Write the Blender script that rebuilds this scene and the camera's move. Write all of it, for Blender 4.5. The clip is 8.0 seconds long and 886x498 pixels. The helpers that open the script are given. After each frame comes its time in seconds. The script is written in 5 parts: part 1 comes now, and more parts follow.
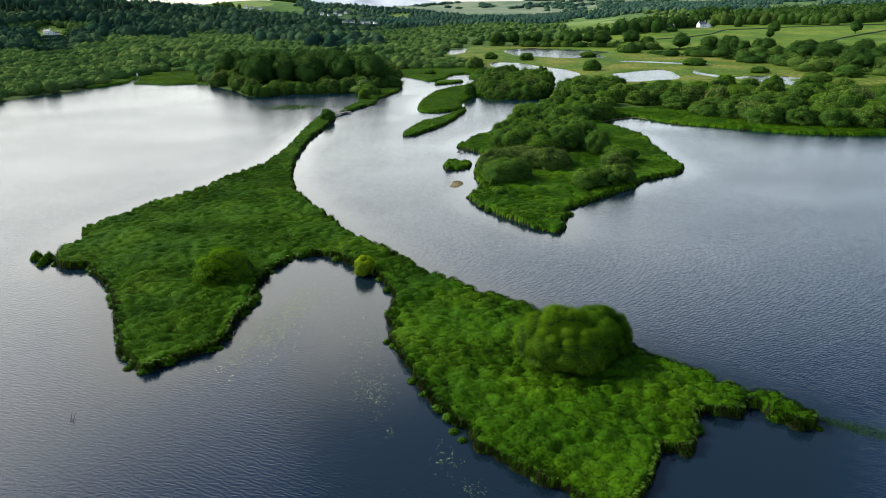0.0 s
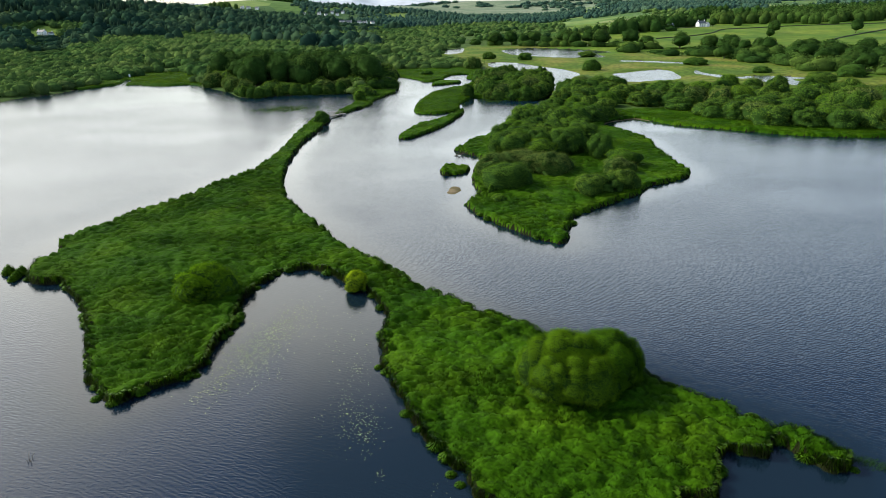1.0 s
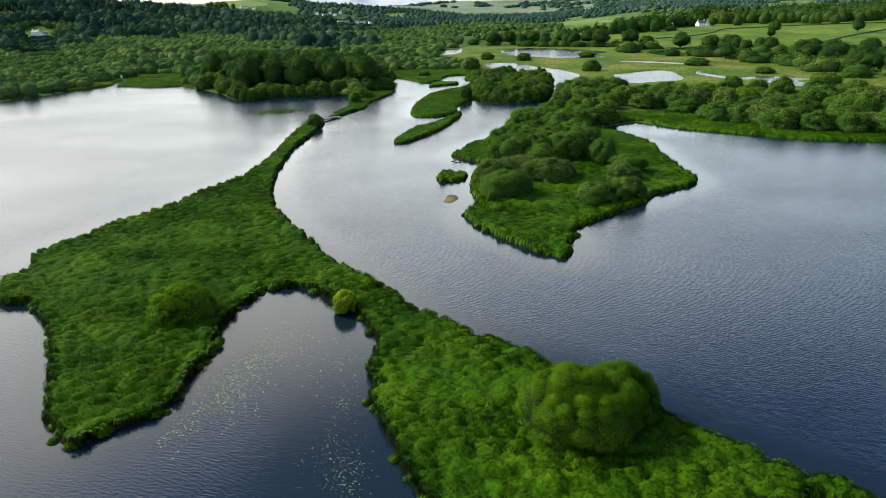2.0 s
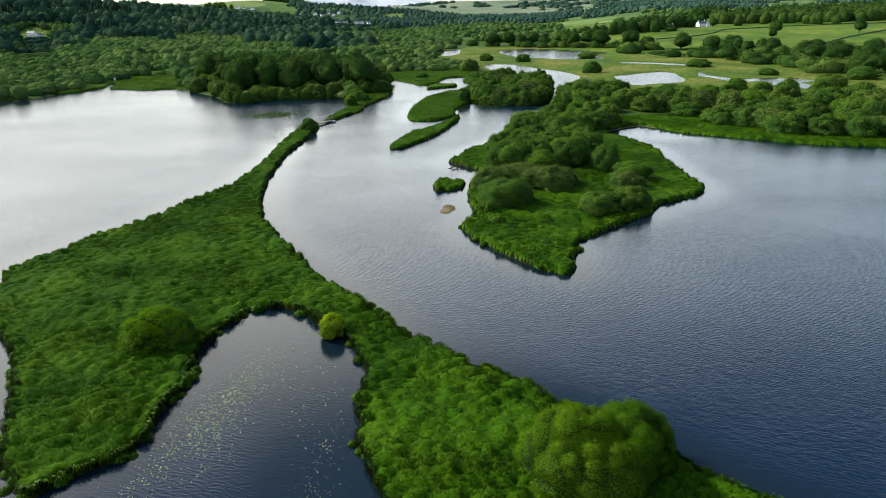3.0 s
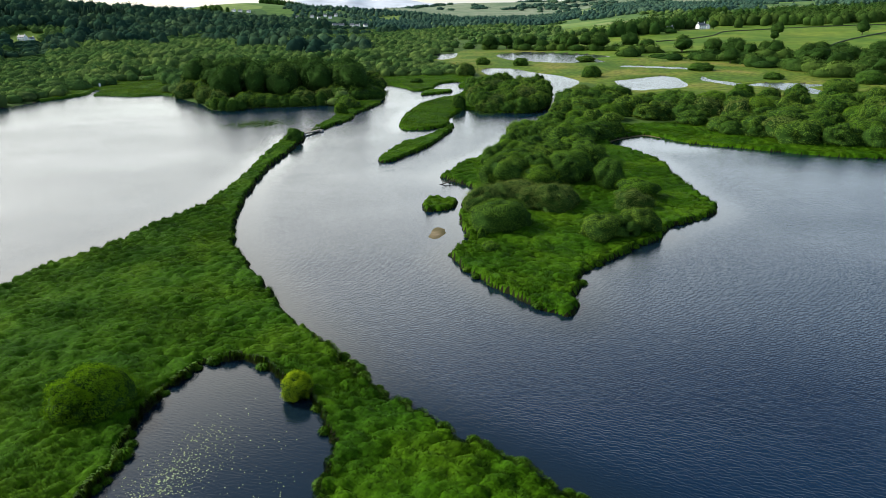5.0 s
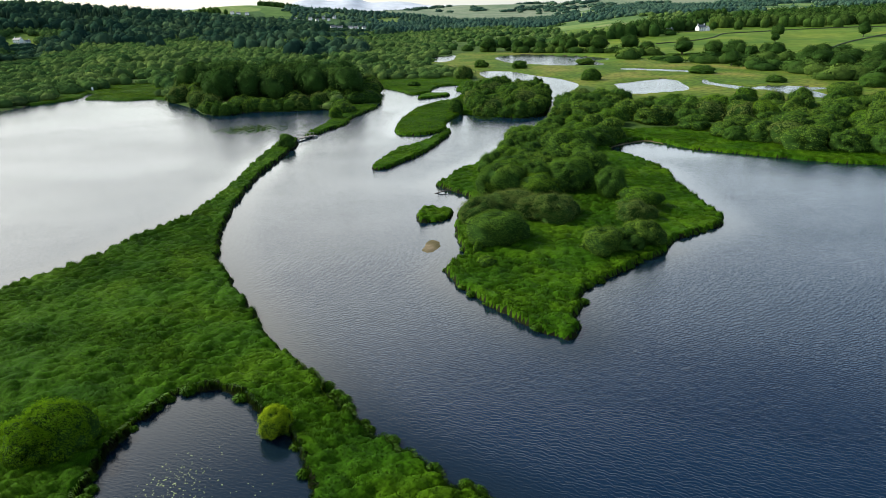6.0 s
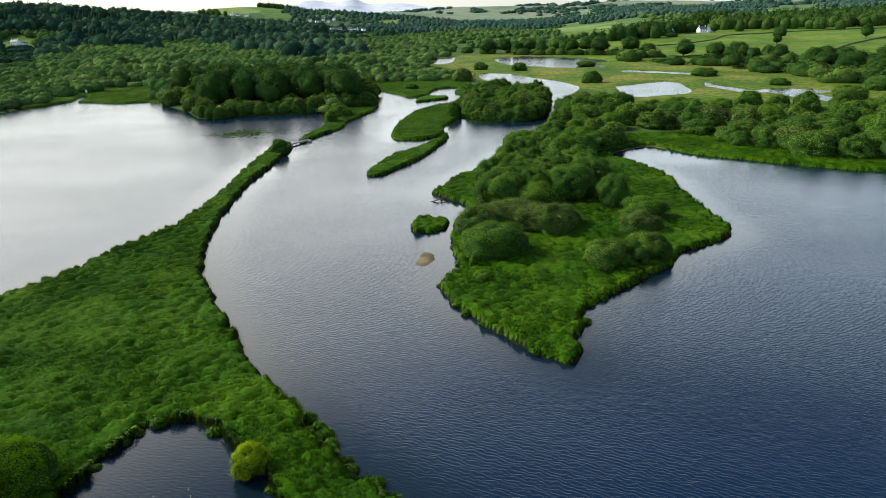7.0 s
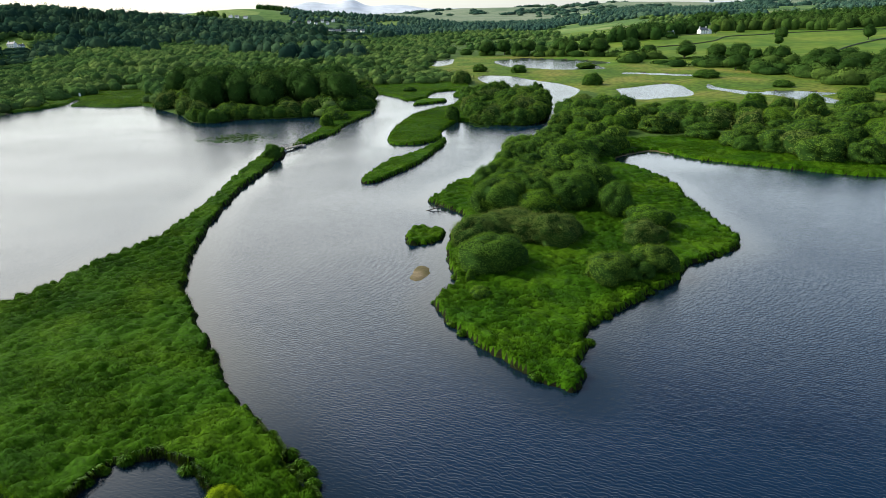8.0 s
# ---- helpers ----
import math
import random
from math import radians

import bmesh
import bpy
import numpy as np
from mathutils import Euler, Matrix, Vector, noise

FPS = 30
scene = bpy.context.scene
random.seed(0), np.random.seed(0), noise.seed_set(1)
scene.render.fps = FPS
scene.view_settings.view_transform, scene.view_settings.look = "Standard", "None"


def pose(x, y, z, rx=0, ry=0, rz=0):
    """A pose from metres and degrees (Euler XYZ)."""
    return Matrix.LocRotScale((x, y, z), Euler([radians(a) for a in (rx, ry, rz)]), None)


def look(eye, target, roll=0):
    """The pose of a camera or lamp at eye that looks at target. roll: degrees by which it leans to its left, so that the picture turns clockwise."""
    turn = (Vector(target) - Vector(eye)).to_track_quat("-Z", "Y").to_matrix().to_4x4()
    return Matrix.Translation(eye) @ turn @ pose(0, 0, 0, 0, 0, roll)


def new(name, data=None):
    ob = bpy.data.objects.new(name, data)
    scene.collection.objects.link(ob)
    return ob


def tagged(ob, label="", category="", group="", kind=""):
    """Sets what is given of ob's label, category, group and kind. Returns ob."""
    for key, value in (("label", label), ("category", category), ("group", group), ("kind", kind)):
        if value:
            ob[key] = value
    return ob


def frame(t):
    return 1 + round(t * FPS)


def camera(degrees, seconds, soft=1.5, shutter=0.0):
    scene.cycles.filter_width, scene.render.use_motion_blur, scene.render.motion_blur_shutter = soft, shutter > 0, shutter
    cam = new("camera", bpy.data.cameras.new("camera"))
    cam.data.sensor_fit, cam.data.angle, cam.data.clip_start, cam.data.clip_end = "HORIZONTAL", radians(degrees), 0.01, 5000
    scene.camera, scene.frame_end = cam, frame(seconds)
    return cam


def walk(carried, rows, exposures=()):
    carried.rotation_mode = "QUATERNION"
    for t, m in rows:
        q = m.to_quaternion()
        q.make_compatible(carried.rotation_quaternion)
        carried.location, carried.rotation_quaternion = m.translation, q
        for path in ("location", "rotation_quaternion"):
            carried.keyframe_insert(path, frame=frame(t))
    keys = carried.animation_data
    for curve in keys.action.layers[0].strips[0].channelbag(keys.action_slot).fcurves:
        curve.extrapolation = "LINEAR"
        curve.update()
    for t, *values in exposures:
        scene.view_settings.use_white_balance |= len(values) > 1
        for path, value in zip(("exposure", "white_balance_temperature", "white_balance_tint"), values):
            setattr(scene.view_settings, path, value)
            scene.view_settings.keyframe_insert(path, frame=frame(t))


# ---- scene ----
cam = camera(68.0, 8.0, soft=0.7)
PATH = [
    (0, (0.0, 0.0, 40.086), (-0.013, 1.877, 39.395), -1.0),
    (0.5, (0.116, 3.46, 40.013), (0.106, 5.337, 39.321), -1.0),
    (1, (0.287, 6.735, 39.925), (0.279, 8.611, 39.233), -1.1),
    (1.5, (0.515, 10.521, 39.868), (0.51, 12.397, 39.175), -1.1),
    (3, (1.449, 20.789, 40.208), (1.447, 22.665, 39.516), -1.2),
    (3.5, (1.885, 24.331, 40.351), (1.884, 26.207, 39.658), -1.2),
    (4, (2.36, 27.365, 40.436), (2.36, 29.242, 39.746), -1.3),
    (4.5, (2.91, 30.602, 40.58), (2.911, 32.479, 39.891), -1.3),
    (6, (4.354, 40.005, 40.782), (4.358, 41.885, 40.1), -1.4),
    (6.5, (4.959, 42.872, 40.867), (4.96, 44.753, 40.185), -1.4),
    (7, (5.411, 45.943, 40.793), (5.414, 47.825, 40.115), -1.4),
    (7.5, (5.826, 48.798, 40.874), (5.829, 50.68, 40.197), -1.5),
    (8, (6.263, 51.783, 40.811), (6.266, 53.666, 40.137), -1.5),
]
walk(cam, [(t, look(eye, target, roll)) for t, eye, target, roll in PATH], exposures=[(0.0, 0.24), (8.0, 0.24)])

# ---- world, sun ----
SUN_AZ, SUN_EL = -64.0, 38.0          # degrees: west of the line of flight (+y), above the horizon
world = bpy.data.worlds.new("sky")
scene.world = world
world.use_nodes = True
wn, wl = world.node_tree.nodes, world.node_tree.links
wn.clear()
sky = wn.new("ShaderNodeTexSky")
sky.sky_type, sky.sun_disc = "NISHITA", False
sky.sun_elevation, sky.sun_rotation = radians(SUN_EL), radians(SUN_AZ)
sky.air_density, sky.dust_density, sky.ozone_density = 1.0, 0.9, 3.0
wcoord = wn.new("ShaderNodeTexCoord")
wmap = wn.new("ShaderNodeMapping")
wmap.inputs["Scale"].default_value = (1.0, 1.0, 3.2)
wl.new(wcoord.outputs["Generated"], wmap.inputs["Vector"])
cloud = wn.new("ShaderNodeTexNoise")
cloud.inputs["Scale"].default_value, cloud.inputs["Detail"].default_value, cloud.inputs["Roughness"].default_value = 1.9, 7.0, 0.55
wl.new(wmap.outputs["Vector"], cloud.inputs["Vector"])
cover = wn.new("ShaderNodeMapRange")
cover.inputs["From Min"].default_value, cover.inputs["From Max"].default_value = 0.38, 0.62
cover.inputs["To Min"].default_value, cover.inputs["To Max"].default_value = 0.74, 1.0
wl.new(cloud.outputs["Fac"], cover.inputs["Value"])
grey = wn.new("ShaderNodeHueSaturation")       # thin cloud: the sky's own light with the blue washed out, over an even white
grey.inputs["Saturation"].default_value, grey.inputs["Value"].default_value = 0.75, 0.55
wl.new(sky.outputs["Color"], grey.inputs["Color"])
white = wn.new("ShaderNodeMix")
white.data_type, white.blend_type = "RGBA", "ADD"
white.inputs["Factor"].default_value = 1.0
wl.new(grey.outputs["Color"], white.inputs["A"])
side = wn.new("ShaderNodeVectorMath")          # and is brighter on the sun's side
side.operation = "DOT_PRODUCT"
side.inputs[1].default_value = (math.sin(radians(SUN_AZ)) * math.cos(radians(SUN_EL)), math.cos(radians(SUN_AZ)) * math.cos(radians(SUN_EL)), math.sin(radians(SUN_EL)))
wl.new(wcoord.outputs["Generated"], side.inputs[0])
sunward = wn.new("ShaderNodeMapRange")
sunward.inputs["From Min"].default_value, sunward.inputs["From Max"].default_value = -0.3, 0.52
sunward.inputs["To Min"].default_value, sunward.inputs["To Max"].default_value = 9.3, 15.2
wl.new(side.outputs["Value"], sunward.inputs["Value"])
veil = wn.new("ShaderNodeMix")
veil.data_type, veil.blend_type = "RGBA", "MULTIPLY"
veil.inputs["Factor"].default_value = 1.0
glow = wn.new("ShaderNodeMapRange")            # bright cloud round the hidden sun
glow.interpolation_type = "SMOOTHSTEP"
glow.inputs["From Min"].default_value, glow.inputs["From Max"].default_value = 0.78, 0.96
glow.inputs["To Min"].default_value, glow.inputs["To Max"].default_value = 0.0, 3.5
wl.new(side.outputs["Value"], glow.inputs["Value"])
both = wn.new("ShaderNodeMath")
wl.new(sunward.outputs["Result"], both.inputs[0])
wl.new(glow.outputs["Result"], both.inputs[1])
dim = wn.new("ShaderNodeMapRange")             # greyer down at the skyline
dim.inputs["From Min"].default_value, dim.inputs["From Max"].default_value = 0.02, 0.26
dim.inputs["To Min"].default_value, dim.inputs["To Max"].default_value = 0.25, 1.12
lit = wn.new("ShaderNodeMath")
lit.operation = "MULTIPLY"
wl.new(both.outputs[0], lit.inputs[0])
wl.new(dim.outputs["Result"], lit.inputs[1])
wl.new(lit.outputs[0], veil.inputs["B"])
tint = wn.new("ShaderNodeMapRange")            # cream by the sun, bluish away from it
tint.inputs["From Min"].default_value, tint.inputs["From Max"].default_value = 0.0, 0.75
wl.new(side.outputs["Value"], tint.inputs["Value"])
hue = wn.new("ShaderNodeMix")
hue.data_type = "RGBA"
hue.inputs["A"].default_value, hue.inputs["B"].default_value = (0.83, 0.95, 1.01, 1), (0.99, 0.96, 0.82, 1)
wl.new(tint.outputs["Result"], hue.inputs["Factor"])
wl.new(hue.outputs["Result"], veil.inputs["A"])
wl.new(veil.outputs["Result"], white.inputs["B"])
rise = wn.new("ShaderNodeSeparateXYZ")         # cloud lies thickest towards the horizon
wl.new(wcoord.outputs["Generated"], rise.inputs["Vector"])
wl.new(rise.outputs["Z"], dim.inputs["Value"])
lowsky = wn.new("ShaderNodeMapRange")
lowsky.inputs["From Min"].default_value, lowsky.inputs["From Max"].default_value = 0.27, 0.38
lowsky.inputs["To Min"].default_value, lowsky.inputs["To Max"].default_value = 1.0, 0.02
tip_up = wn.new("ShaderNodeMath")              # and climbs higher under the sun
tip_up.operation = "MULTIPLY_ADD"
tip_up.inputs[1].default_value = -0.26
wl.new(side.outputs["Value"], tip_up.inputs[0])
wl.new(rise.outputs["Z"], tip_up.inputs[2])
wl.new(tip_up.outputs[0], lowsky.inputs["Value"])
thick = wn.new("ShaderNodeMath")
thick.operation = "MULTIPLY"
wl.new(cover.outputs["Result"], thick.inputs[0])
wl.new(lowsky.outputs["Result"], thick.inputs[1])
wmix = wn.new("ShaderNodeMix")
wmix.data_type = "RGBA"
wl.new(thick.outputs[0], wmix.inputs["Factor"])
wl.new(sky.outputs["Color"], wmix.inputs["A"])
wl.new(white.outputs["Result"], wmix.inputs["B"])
back = wn.new("ShaderNodeBackground")
back.inputs["Strength"].default_value = 0.15
wl.new(wmix.outputs["Result"], back.inputs["Color"])
wout = wn.new("ShaderNodeOutputWorld")
wl.new(back.outputs["Background"], wout.inputs["Surface"])

sun = new("sun", bpy.data.lights.new("sun", "SUN"))
sun.data.energy, sun.data.angle, sun.data.color = 4.8, radians(6), (1.0, 0.95, 0.86)
s_az, s_el = radians(SUN_AZ), radians(SUN_EL)
sun.matrix_world = look((0, 0, 200), (-200 * math.sin(s_az) * math.cos(s_el), -200 * math.cos(s_az) * math.cos(s_el), 200 - 200 * math.sin(s_el)))


# ---- materials ----
def matter(name, rough=0.8, spec=0.3):
    m = bpy.data.materials.new(name)
    m.use_nodes = True
    b = m.node_tree.nodes["Principled BSDF"]
    b.inputs["Roughness"].default_value = rough
    b.inputs["Specular IOR Level"].default_value = spec
    return m, m.node_tree.nodes, m.node_tree.links, b


def noise_node(n, l, scale, detail=4.0, stretch=None, turn=0.0):
    """A noise in object space, in metres."""
    c = n.new("ShaderNodeTexCoord")
    mp = n.new("ShaderNodeMapping")
    mp.inputs["Scale"].default_value = stretch or (1, 1, 1)
    mp.inputs["Rotation"].default_value = (0, 0, radians(turn))
    l.new(c.outputs["Object"], mp.inputs["Vector"])
    t = n.new("ShaderNodeTexNoise")
    t.inputs["Scale"].default_value, t.inputs["Detail"].default_value = scale, detail
    l.new(mp.outputs["Vector"], t.inputs["Vector"])
    return t.outputs["Fac"]


def ramp(n, l, fac, stops):
    r = n.new("ShaderNodeValToRGB")
    e = r.color_ramp.elements
    while len(e) < len(stops):
        e.new(0.5)
    for k, (at, col) in zip(e, stops):
        k.position, k.color = at, (*col, 1)
    l.new(fac, r.inputs["Fac"])
    return r.outputs["Color"]


def blend(n, l, kind, fac, a, b):
    x = n.new("ShaderNodeMix")
    x.data_type, x.blend_type = "RGBA", kind
    for sock, v in (("Factor", fac), ("A", a), ("B", b)):
        if isinstance(v, (int, float)):
            x.inputs[sock].default_value = v
        elif isinstance(v, tuple):
            x.inputs[sock].default_value = (*v, 1)
        else:
            l.new(v, x.inputs[sock])
    return x.outputs["Result"]


def bump(n, l, b, height, strength, distance):
    k = n.new("ShaderNodeBump")
    k.inputs["Strength"].default_value, k.inputs["Distance"].default_value = strength, distance
    l.new(height, k.inputs["Height"])
    l.new(k.outputs["Normal"], b.inputs["Normal"])


def land(name, big, small, big_scale, small_scale, rough=0.9, relief=0.1):
    """Ground cover: two colour scales and a fine relief."""
    m, n, l, b = matter(name, rough, 0.04)
    c1 = ramp(n, l, noise_node(n, l, big_scale, 5), [(0.32, big[0]), (0.5, big[1]), (0.68, big[2])])
    f2 = noise_node(n, l, small_scale, 4)
    c2 = ramp(n, l, f2, [(0.3, small[0]), (0.7, small[1])])
    l.new(blend(n, l, "MULTIPLY", 1.0, c1, c2), b.inputs["Base Color"])
    bump(n, l, b, f2, 0.8, relief)
    return m


def foliage(name, cols, spread=0.5, through_light=0.25, patch=0.12, clump=0.0, gloss=0.0, toned=False, straw=None):
    """Leaves or blades: colours vary leaf by leaf, thing by thing, and in patches."""
    m, n, l, b = matter(name, 0.7, gloss)
    g = n.new("ShaderNodeNewGeometry")
    o = n.new("ShaderNodeObjectInfo")
    which = o.outputs["Random"]
    if toned:                                   # each crown's own tone, where many share one mesh
        which_node = n.new("ShaderNodeAttribute")
        which_node.attribute_name = "tone"
        which = which_node.outputs["Fac"]
    c1 = ramp(n, l, which, [(0.0, cols[0]), (0.5, cols[1]), (1.0, cols[2])])
    c0 = ramp(n, l, noise_node(n, l, patch, 3), [(0.3, cols[0]), (0.5, cols[1]), (0.72, cols[2])])
    c2 = blend(n, l, "MIX", 0.5, c0, c1)
    if clump:
        c2 = blend(n, l, "MULTIPLY", 1.0, c2, ramp(n, l, noise_node(n, l, clump, 2), [(0.32, (0.55, 0.6, 0.55)), (0.5, (1.0, 1.0, 1.0)), (0.68, (1.3, 1.24, 1.25))]))
    if straw:                                   # last year's growth showing in small patches
        c2 = blend(n, l, "MIX", ramp(n, l, noise_node(n, l, 0.42, 3), [(0.63, (0, 0, 0)), (0.76, (0.5, 0.5, 0.5))]), c2, straw)
    v = ramp(n, l, g.outputs["Random Per Island"], [(0.0, (1 - spread,) * 3), (1.0, (1 + spread, 1 + spread, 1.0))])
    col = blend(n, l, "MULTIPLY", 1.0, c2, v)
    l.new(col, b.inputs["Base Color"])
    tr = n.new("ShaderNodeBsdfTranslucent")
    l.new(col, tr.inputs["Color"])
    mx = n.new("ShaderNodeMixShader")
    mx.inputs["Fac"].default_value = through_light
    l.new(b.outputs["BSDF"], mx.inputs[1])
    l.new(tr.outputs["BSDF"], mx.inputs[2])
    l.new(mx.outputs["Shader"], n["Material Output"].inputs["Surface"])
    return m


def plain(name, col, rough=0.8, scale=2.0, vary=0.25, spec=0.3, metal=0.0):
    m, n, l, b = matter(name, rough, spec)
    b.inputs["Metallic"].default_value = metal
    f = noise_node(n, l, scale, 6)
    l.new(ramp(n, l, f, [(0.25, tuple(c * (1 - vary) for c in col)), (0.75, tuple(min(1, c * (1 + vary)) for c in col))]), b.inputs["Base Color"])
    bump(n, l, b, f, 0.3, 0.02)
    return m


GRASS = [(0.042, 0.126, 0.002), (0.064, 0.160, 0.002), (0.088, 0.180, 0.003)]
M_SWARD = land("sedge_turf", [(0.018, 0.062, 0.001), (0.030, 0.086, 0.001), (0.048, 0.108, 0.002)], [(0.5, 0.52, 0.5), (1.2, 1.2, 1.1)], 0.09, 2.5, 0.85, 0.15)
M_MARSH = land("marsh_grass", [(0.038, 0.090, 0.010), (0.078, 0.122, 0.014), (0.150, 0.148, 0.034)], [(0.42, 0.48, 0.45), (1.4, 1.32, 1.2)], 0.028, 0.35, 0.9, 0.3)
M_PASTURE = land("pasture", [(0.042, 0.094, 0.012), (0.074, 0.130, 0.014), (0.118, 0.158, 0.021)], [(0.66, 0.72, 0.66), (1.25, 1.2, 1.15)], 0.016, 0.12, 0.9, 0.2)
M_COUNTRY, n, l, b = matter("far_fields", 0.95, 0.03)
c = n.new("ShaderNodeTexCoord")
warp = n.new("ShaderNodeMix")
warp.data_type, warp.blend_type = "RGBA", "LINEAR_LIGHT"
warp.inputs["Factor"].default_value = 60.0
wob = n.new("ShaderNodeTexNoise")
wob.inputs["Scale"].default_value = 0.006
l.new(c.outputs["Object"], wob.inputs["Vector"])
l.new(c.outputs["Object"], warp.inputs["A"])
l.new(wob.outputs["Color"], warp.inputs["B"])
cells = n.new("ShaderNodeTexVoronoi")                     # a patchwork of fields
cells.inputs["Scale"].default_value = 1 / 150
l.new(warp.outputs["Result"], cells.inputs["Vector"])
pick = n.new("ShaderNodeSeparateColor")
l.new(cells.outputs["Color"], pick.inputs["Color"])
field = ramp(n, l, pick.outputs["Red"], [(0.0, (0.045, 0.09, 0.035)), (0.35, (0.080, 0.145, 0.036)), (0.65, (0.115, 0.185, 0.045)), (1.0, (0.17, 0.21, 0.075))])
# moor beyond the fields, its colour paled and blued for haze
hazed_moor = ramp(n, l, noise_node(n, l, 0.006, 5), [(0.3, (0.10, 0.15, 0.09)), (0.5, (0.15, 0.19, 0.12)), (0.7, (0.20, 0.22, 0.15))])
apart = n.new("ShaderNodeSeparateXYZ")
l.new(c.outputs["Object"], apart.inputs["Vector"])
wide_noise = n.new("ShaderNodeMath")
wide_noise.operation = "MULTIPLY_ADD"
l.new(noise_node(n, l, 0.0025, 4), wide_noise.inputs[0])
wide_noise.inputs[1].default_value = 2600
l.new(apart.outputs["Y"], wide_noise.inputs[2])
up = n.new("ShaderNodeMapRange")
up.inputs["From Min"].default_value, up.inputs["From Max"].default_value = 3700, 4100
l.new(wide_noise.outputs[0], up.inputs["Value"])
mixed = blend(n, l, "MIX", up.outputs["Result"], field, hazed_moor)
fine = noise_node(n, l, 0.05, 4)
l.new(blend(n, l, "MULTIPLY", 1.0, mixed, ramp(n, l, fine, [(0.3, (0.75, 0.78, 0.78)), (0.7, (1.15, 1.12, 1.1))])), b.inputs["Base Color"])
bump(n, l, b, fine, 0.5, 0.5)
# far fell: distance haze is put into its pale grey-blue colour
M_HAZED_FELL = land("hazed_fell", [(0.42, 0.46, 0.50), (0.47, 0.51, 0.55), (0.52, 0.56, 0.60)], [(0.85, 0.85, 0.85), (1.08, 1.08, 1.08)], 0.003, 0.02, 0.95, 0.5)
M_FLOOR = land("wood_floor", [(0.03, 0.06, 0.012), (0.045, 0.085, 0.016), (0.06, 0.11, 0.02)], [(0.7, 0.7, 0.7), (1.1, 1.1, 1.1)], 0.05, 0.8, 0.95, 0.3)
M_BED = land("lake_mud", [(0.03, 0.026, 0.018), (0.045, 0.037, 0.024), (0.06, 0.05, 0.03)], [(0.7, 0.7, 0.7), (1.1, 1.1, 1.1)], 0.1, 1.5, 0.9, 0.1)
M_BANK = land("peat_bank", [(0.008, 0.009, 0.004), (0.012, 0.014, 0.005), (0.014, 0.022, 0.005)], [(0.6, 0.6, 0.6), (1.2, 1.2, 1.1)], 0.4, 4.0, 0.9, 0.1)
M_SAND = land("silt", [(0.060, 0.058, 0.022), (0.105, 0.088, 0.045), (0.17, 0.135, 0.085)], [(0.8, 0.8, 0.8), (1.1, 1.1, 1.1)], 0.3, 3.0, 0.9, 0.05)
M_BLADE = foliage("sedge_blade", GRASS, 0.24, 0.16, 0.09, 0.55, 0.15, straw=(0.20, 0.185, 0.055))
M_MEADOW = foliage("meadow_blade", [(0.056, 0.140, 0.004), (0.084, 0.176, 0.006), (0.124, 0.205, 0.010)], 0.35, 0.25, 0.08, 0.3)
M_WILLOW = foliage("willow_leaf", [(0.034, 0.088, 0.014), (0.068, 0.134, 0.018), (0.132, 0.194, 0.027)], 0.2, 0.2, 0.06)
M_WILLOW_NEAR = foliage("willow_leaf_clear", [(0.040, 0.100, 0.006), (0.062, 0.132, 0.007), (0.104, 0.176, 0.009)], 0.3, 0.22, 0.25)
M_LIGHT = foliage("light_willow_leaf", [(0.078, 0.168, 0.007), (0.104, 0.202, 0.008), (0.140, 0.240, 0.010)], 0.25, 0.25, 0.2)
M_BRIGHT = foliage("young_willow_leaf", [(0.17, 0.265, 0.010), (0.21, 0.30, 0.012), (0.25, 0.32, 0.014)], 0.22, 0.25, 0.2)
M_YOUNG = foliage("fresh_willow_leaf", [(0.070, 0.150, 0.012), (0.092, 0.178, 0.014), (0.125, 0.205, 0.018)], 0.16, 0.25, 0.2)
M_SALLOW = foliage("grey_sallow_leaf", [(0.070, 0.112, 0.026), (0.094, 0.136, 0.032), (0.122, 0.148, 0.040)], 0.2, 0.2, 0.15)
M_OAK = foliage("dark_broadleaf", [(0.016, 0.044, 0.012), (0.032, 0.072, 0.017), (0.068, 0.110, 0.025)], 0.28, 0.15, 0.06)
# ridge wood: greens shifted towards blue to stand for haze
M_HAZED_HILLWOOD = foliage("hazed_hill_broadleaf", [(0.011, 0.033, 0.027), (0.027, 0.062, 0.040), (0.070, 0.114, 0.057)], 0.22, 0.1, 0.02, toned=True)
# body under the leaf sprays: leaf green darkened to paint the shade inside
M_SHADED_CORE = plain("shaded_core", (0.019, 0.046, 0.008), 0.95, 3.0, 0.4, 0.02)
M_CONIFER = foliage("conifer_needles", [(0.016, 0.036, 0.026), (0.022, 0.045, 0.030), (0.030, 0.054, 0.032)], 0.22, 0.08, 0.02)
M_CARR = foliage("carr_leaf", [(0.024, 0.062, 0.024), (0.066, 0.126, 0.037), (0.144, 0.204, 0.062)], 0.24, 0.2, 0.03, toned=True)
M_THICKET = foliage("thicket_leaf", [(0.018, 0.048, 0.013), (0.042, 0.088, 0.019), (0.090, 0.142, 0.030)], 0.24, 0.18, 0.03, toned=True)
# far woods: a bluish haze tint is mixed into the leaf colours
M_HAZED_FARWOOD = foliage("hazed_distant_leaf", [(0.024, 0.060, 0.055), (0.046, 0.096, 0.073), (0.084, 0.138, 0.086)], 0.18, 0.15, 0.006, toned=True)
M_PAD = foliage("lily_pad", [(0.20, 0.26, 0.13), (0.30, 0.35, 0.20), (0.42, 0.45, 0.32)], 0.4, 0.1, 0.5)
M_BARK = plain("bark", (0.07, 0.055, 0.04), 0.9, 6.0, 0.4)
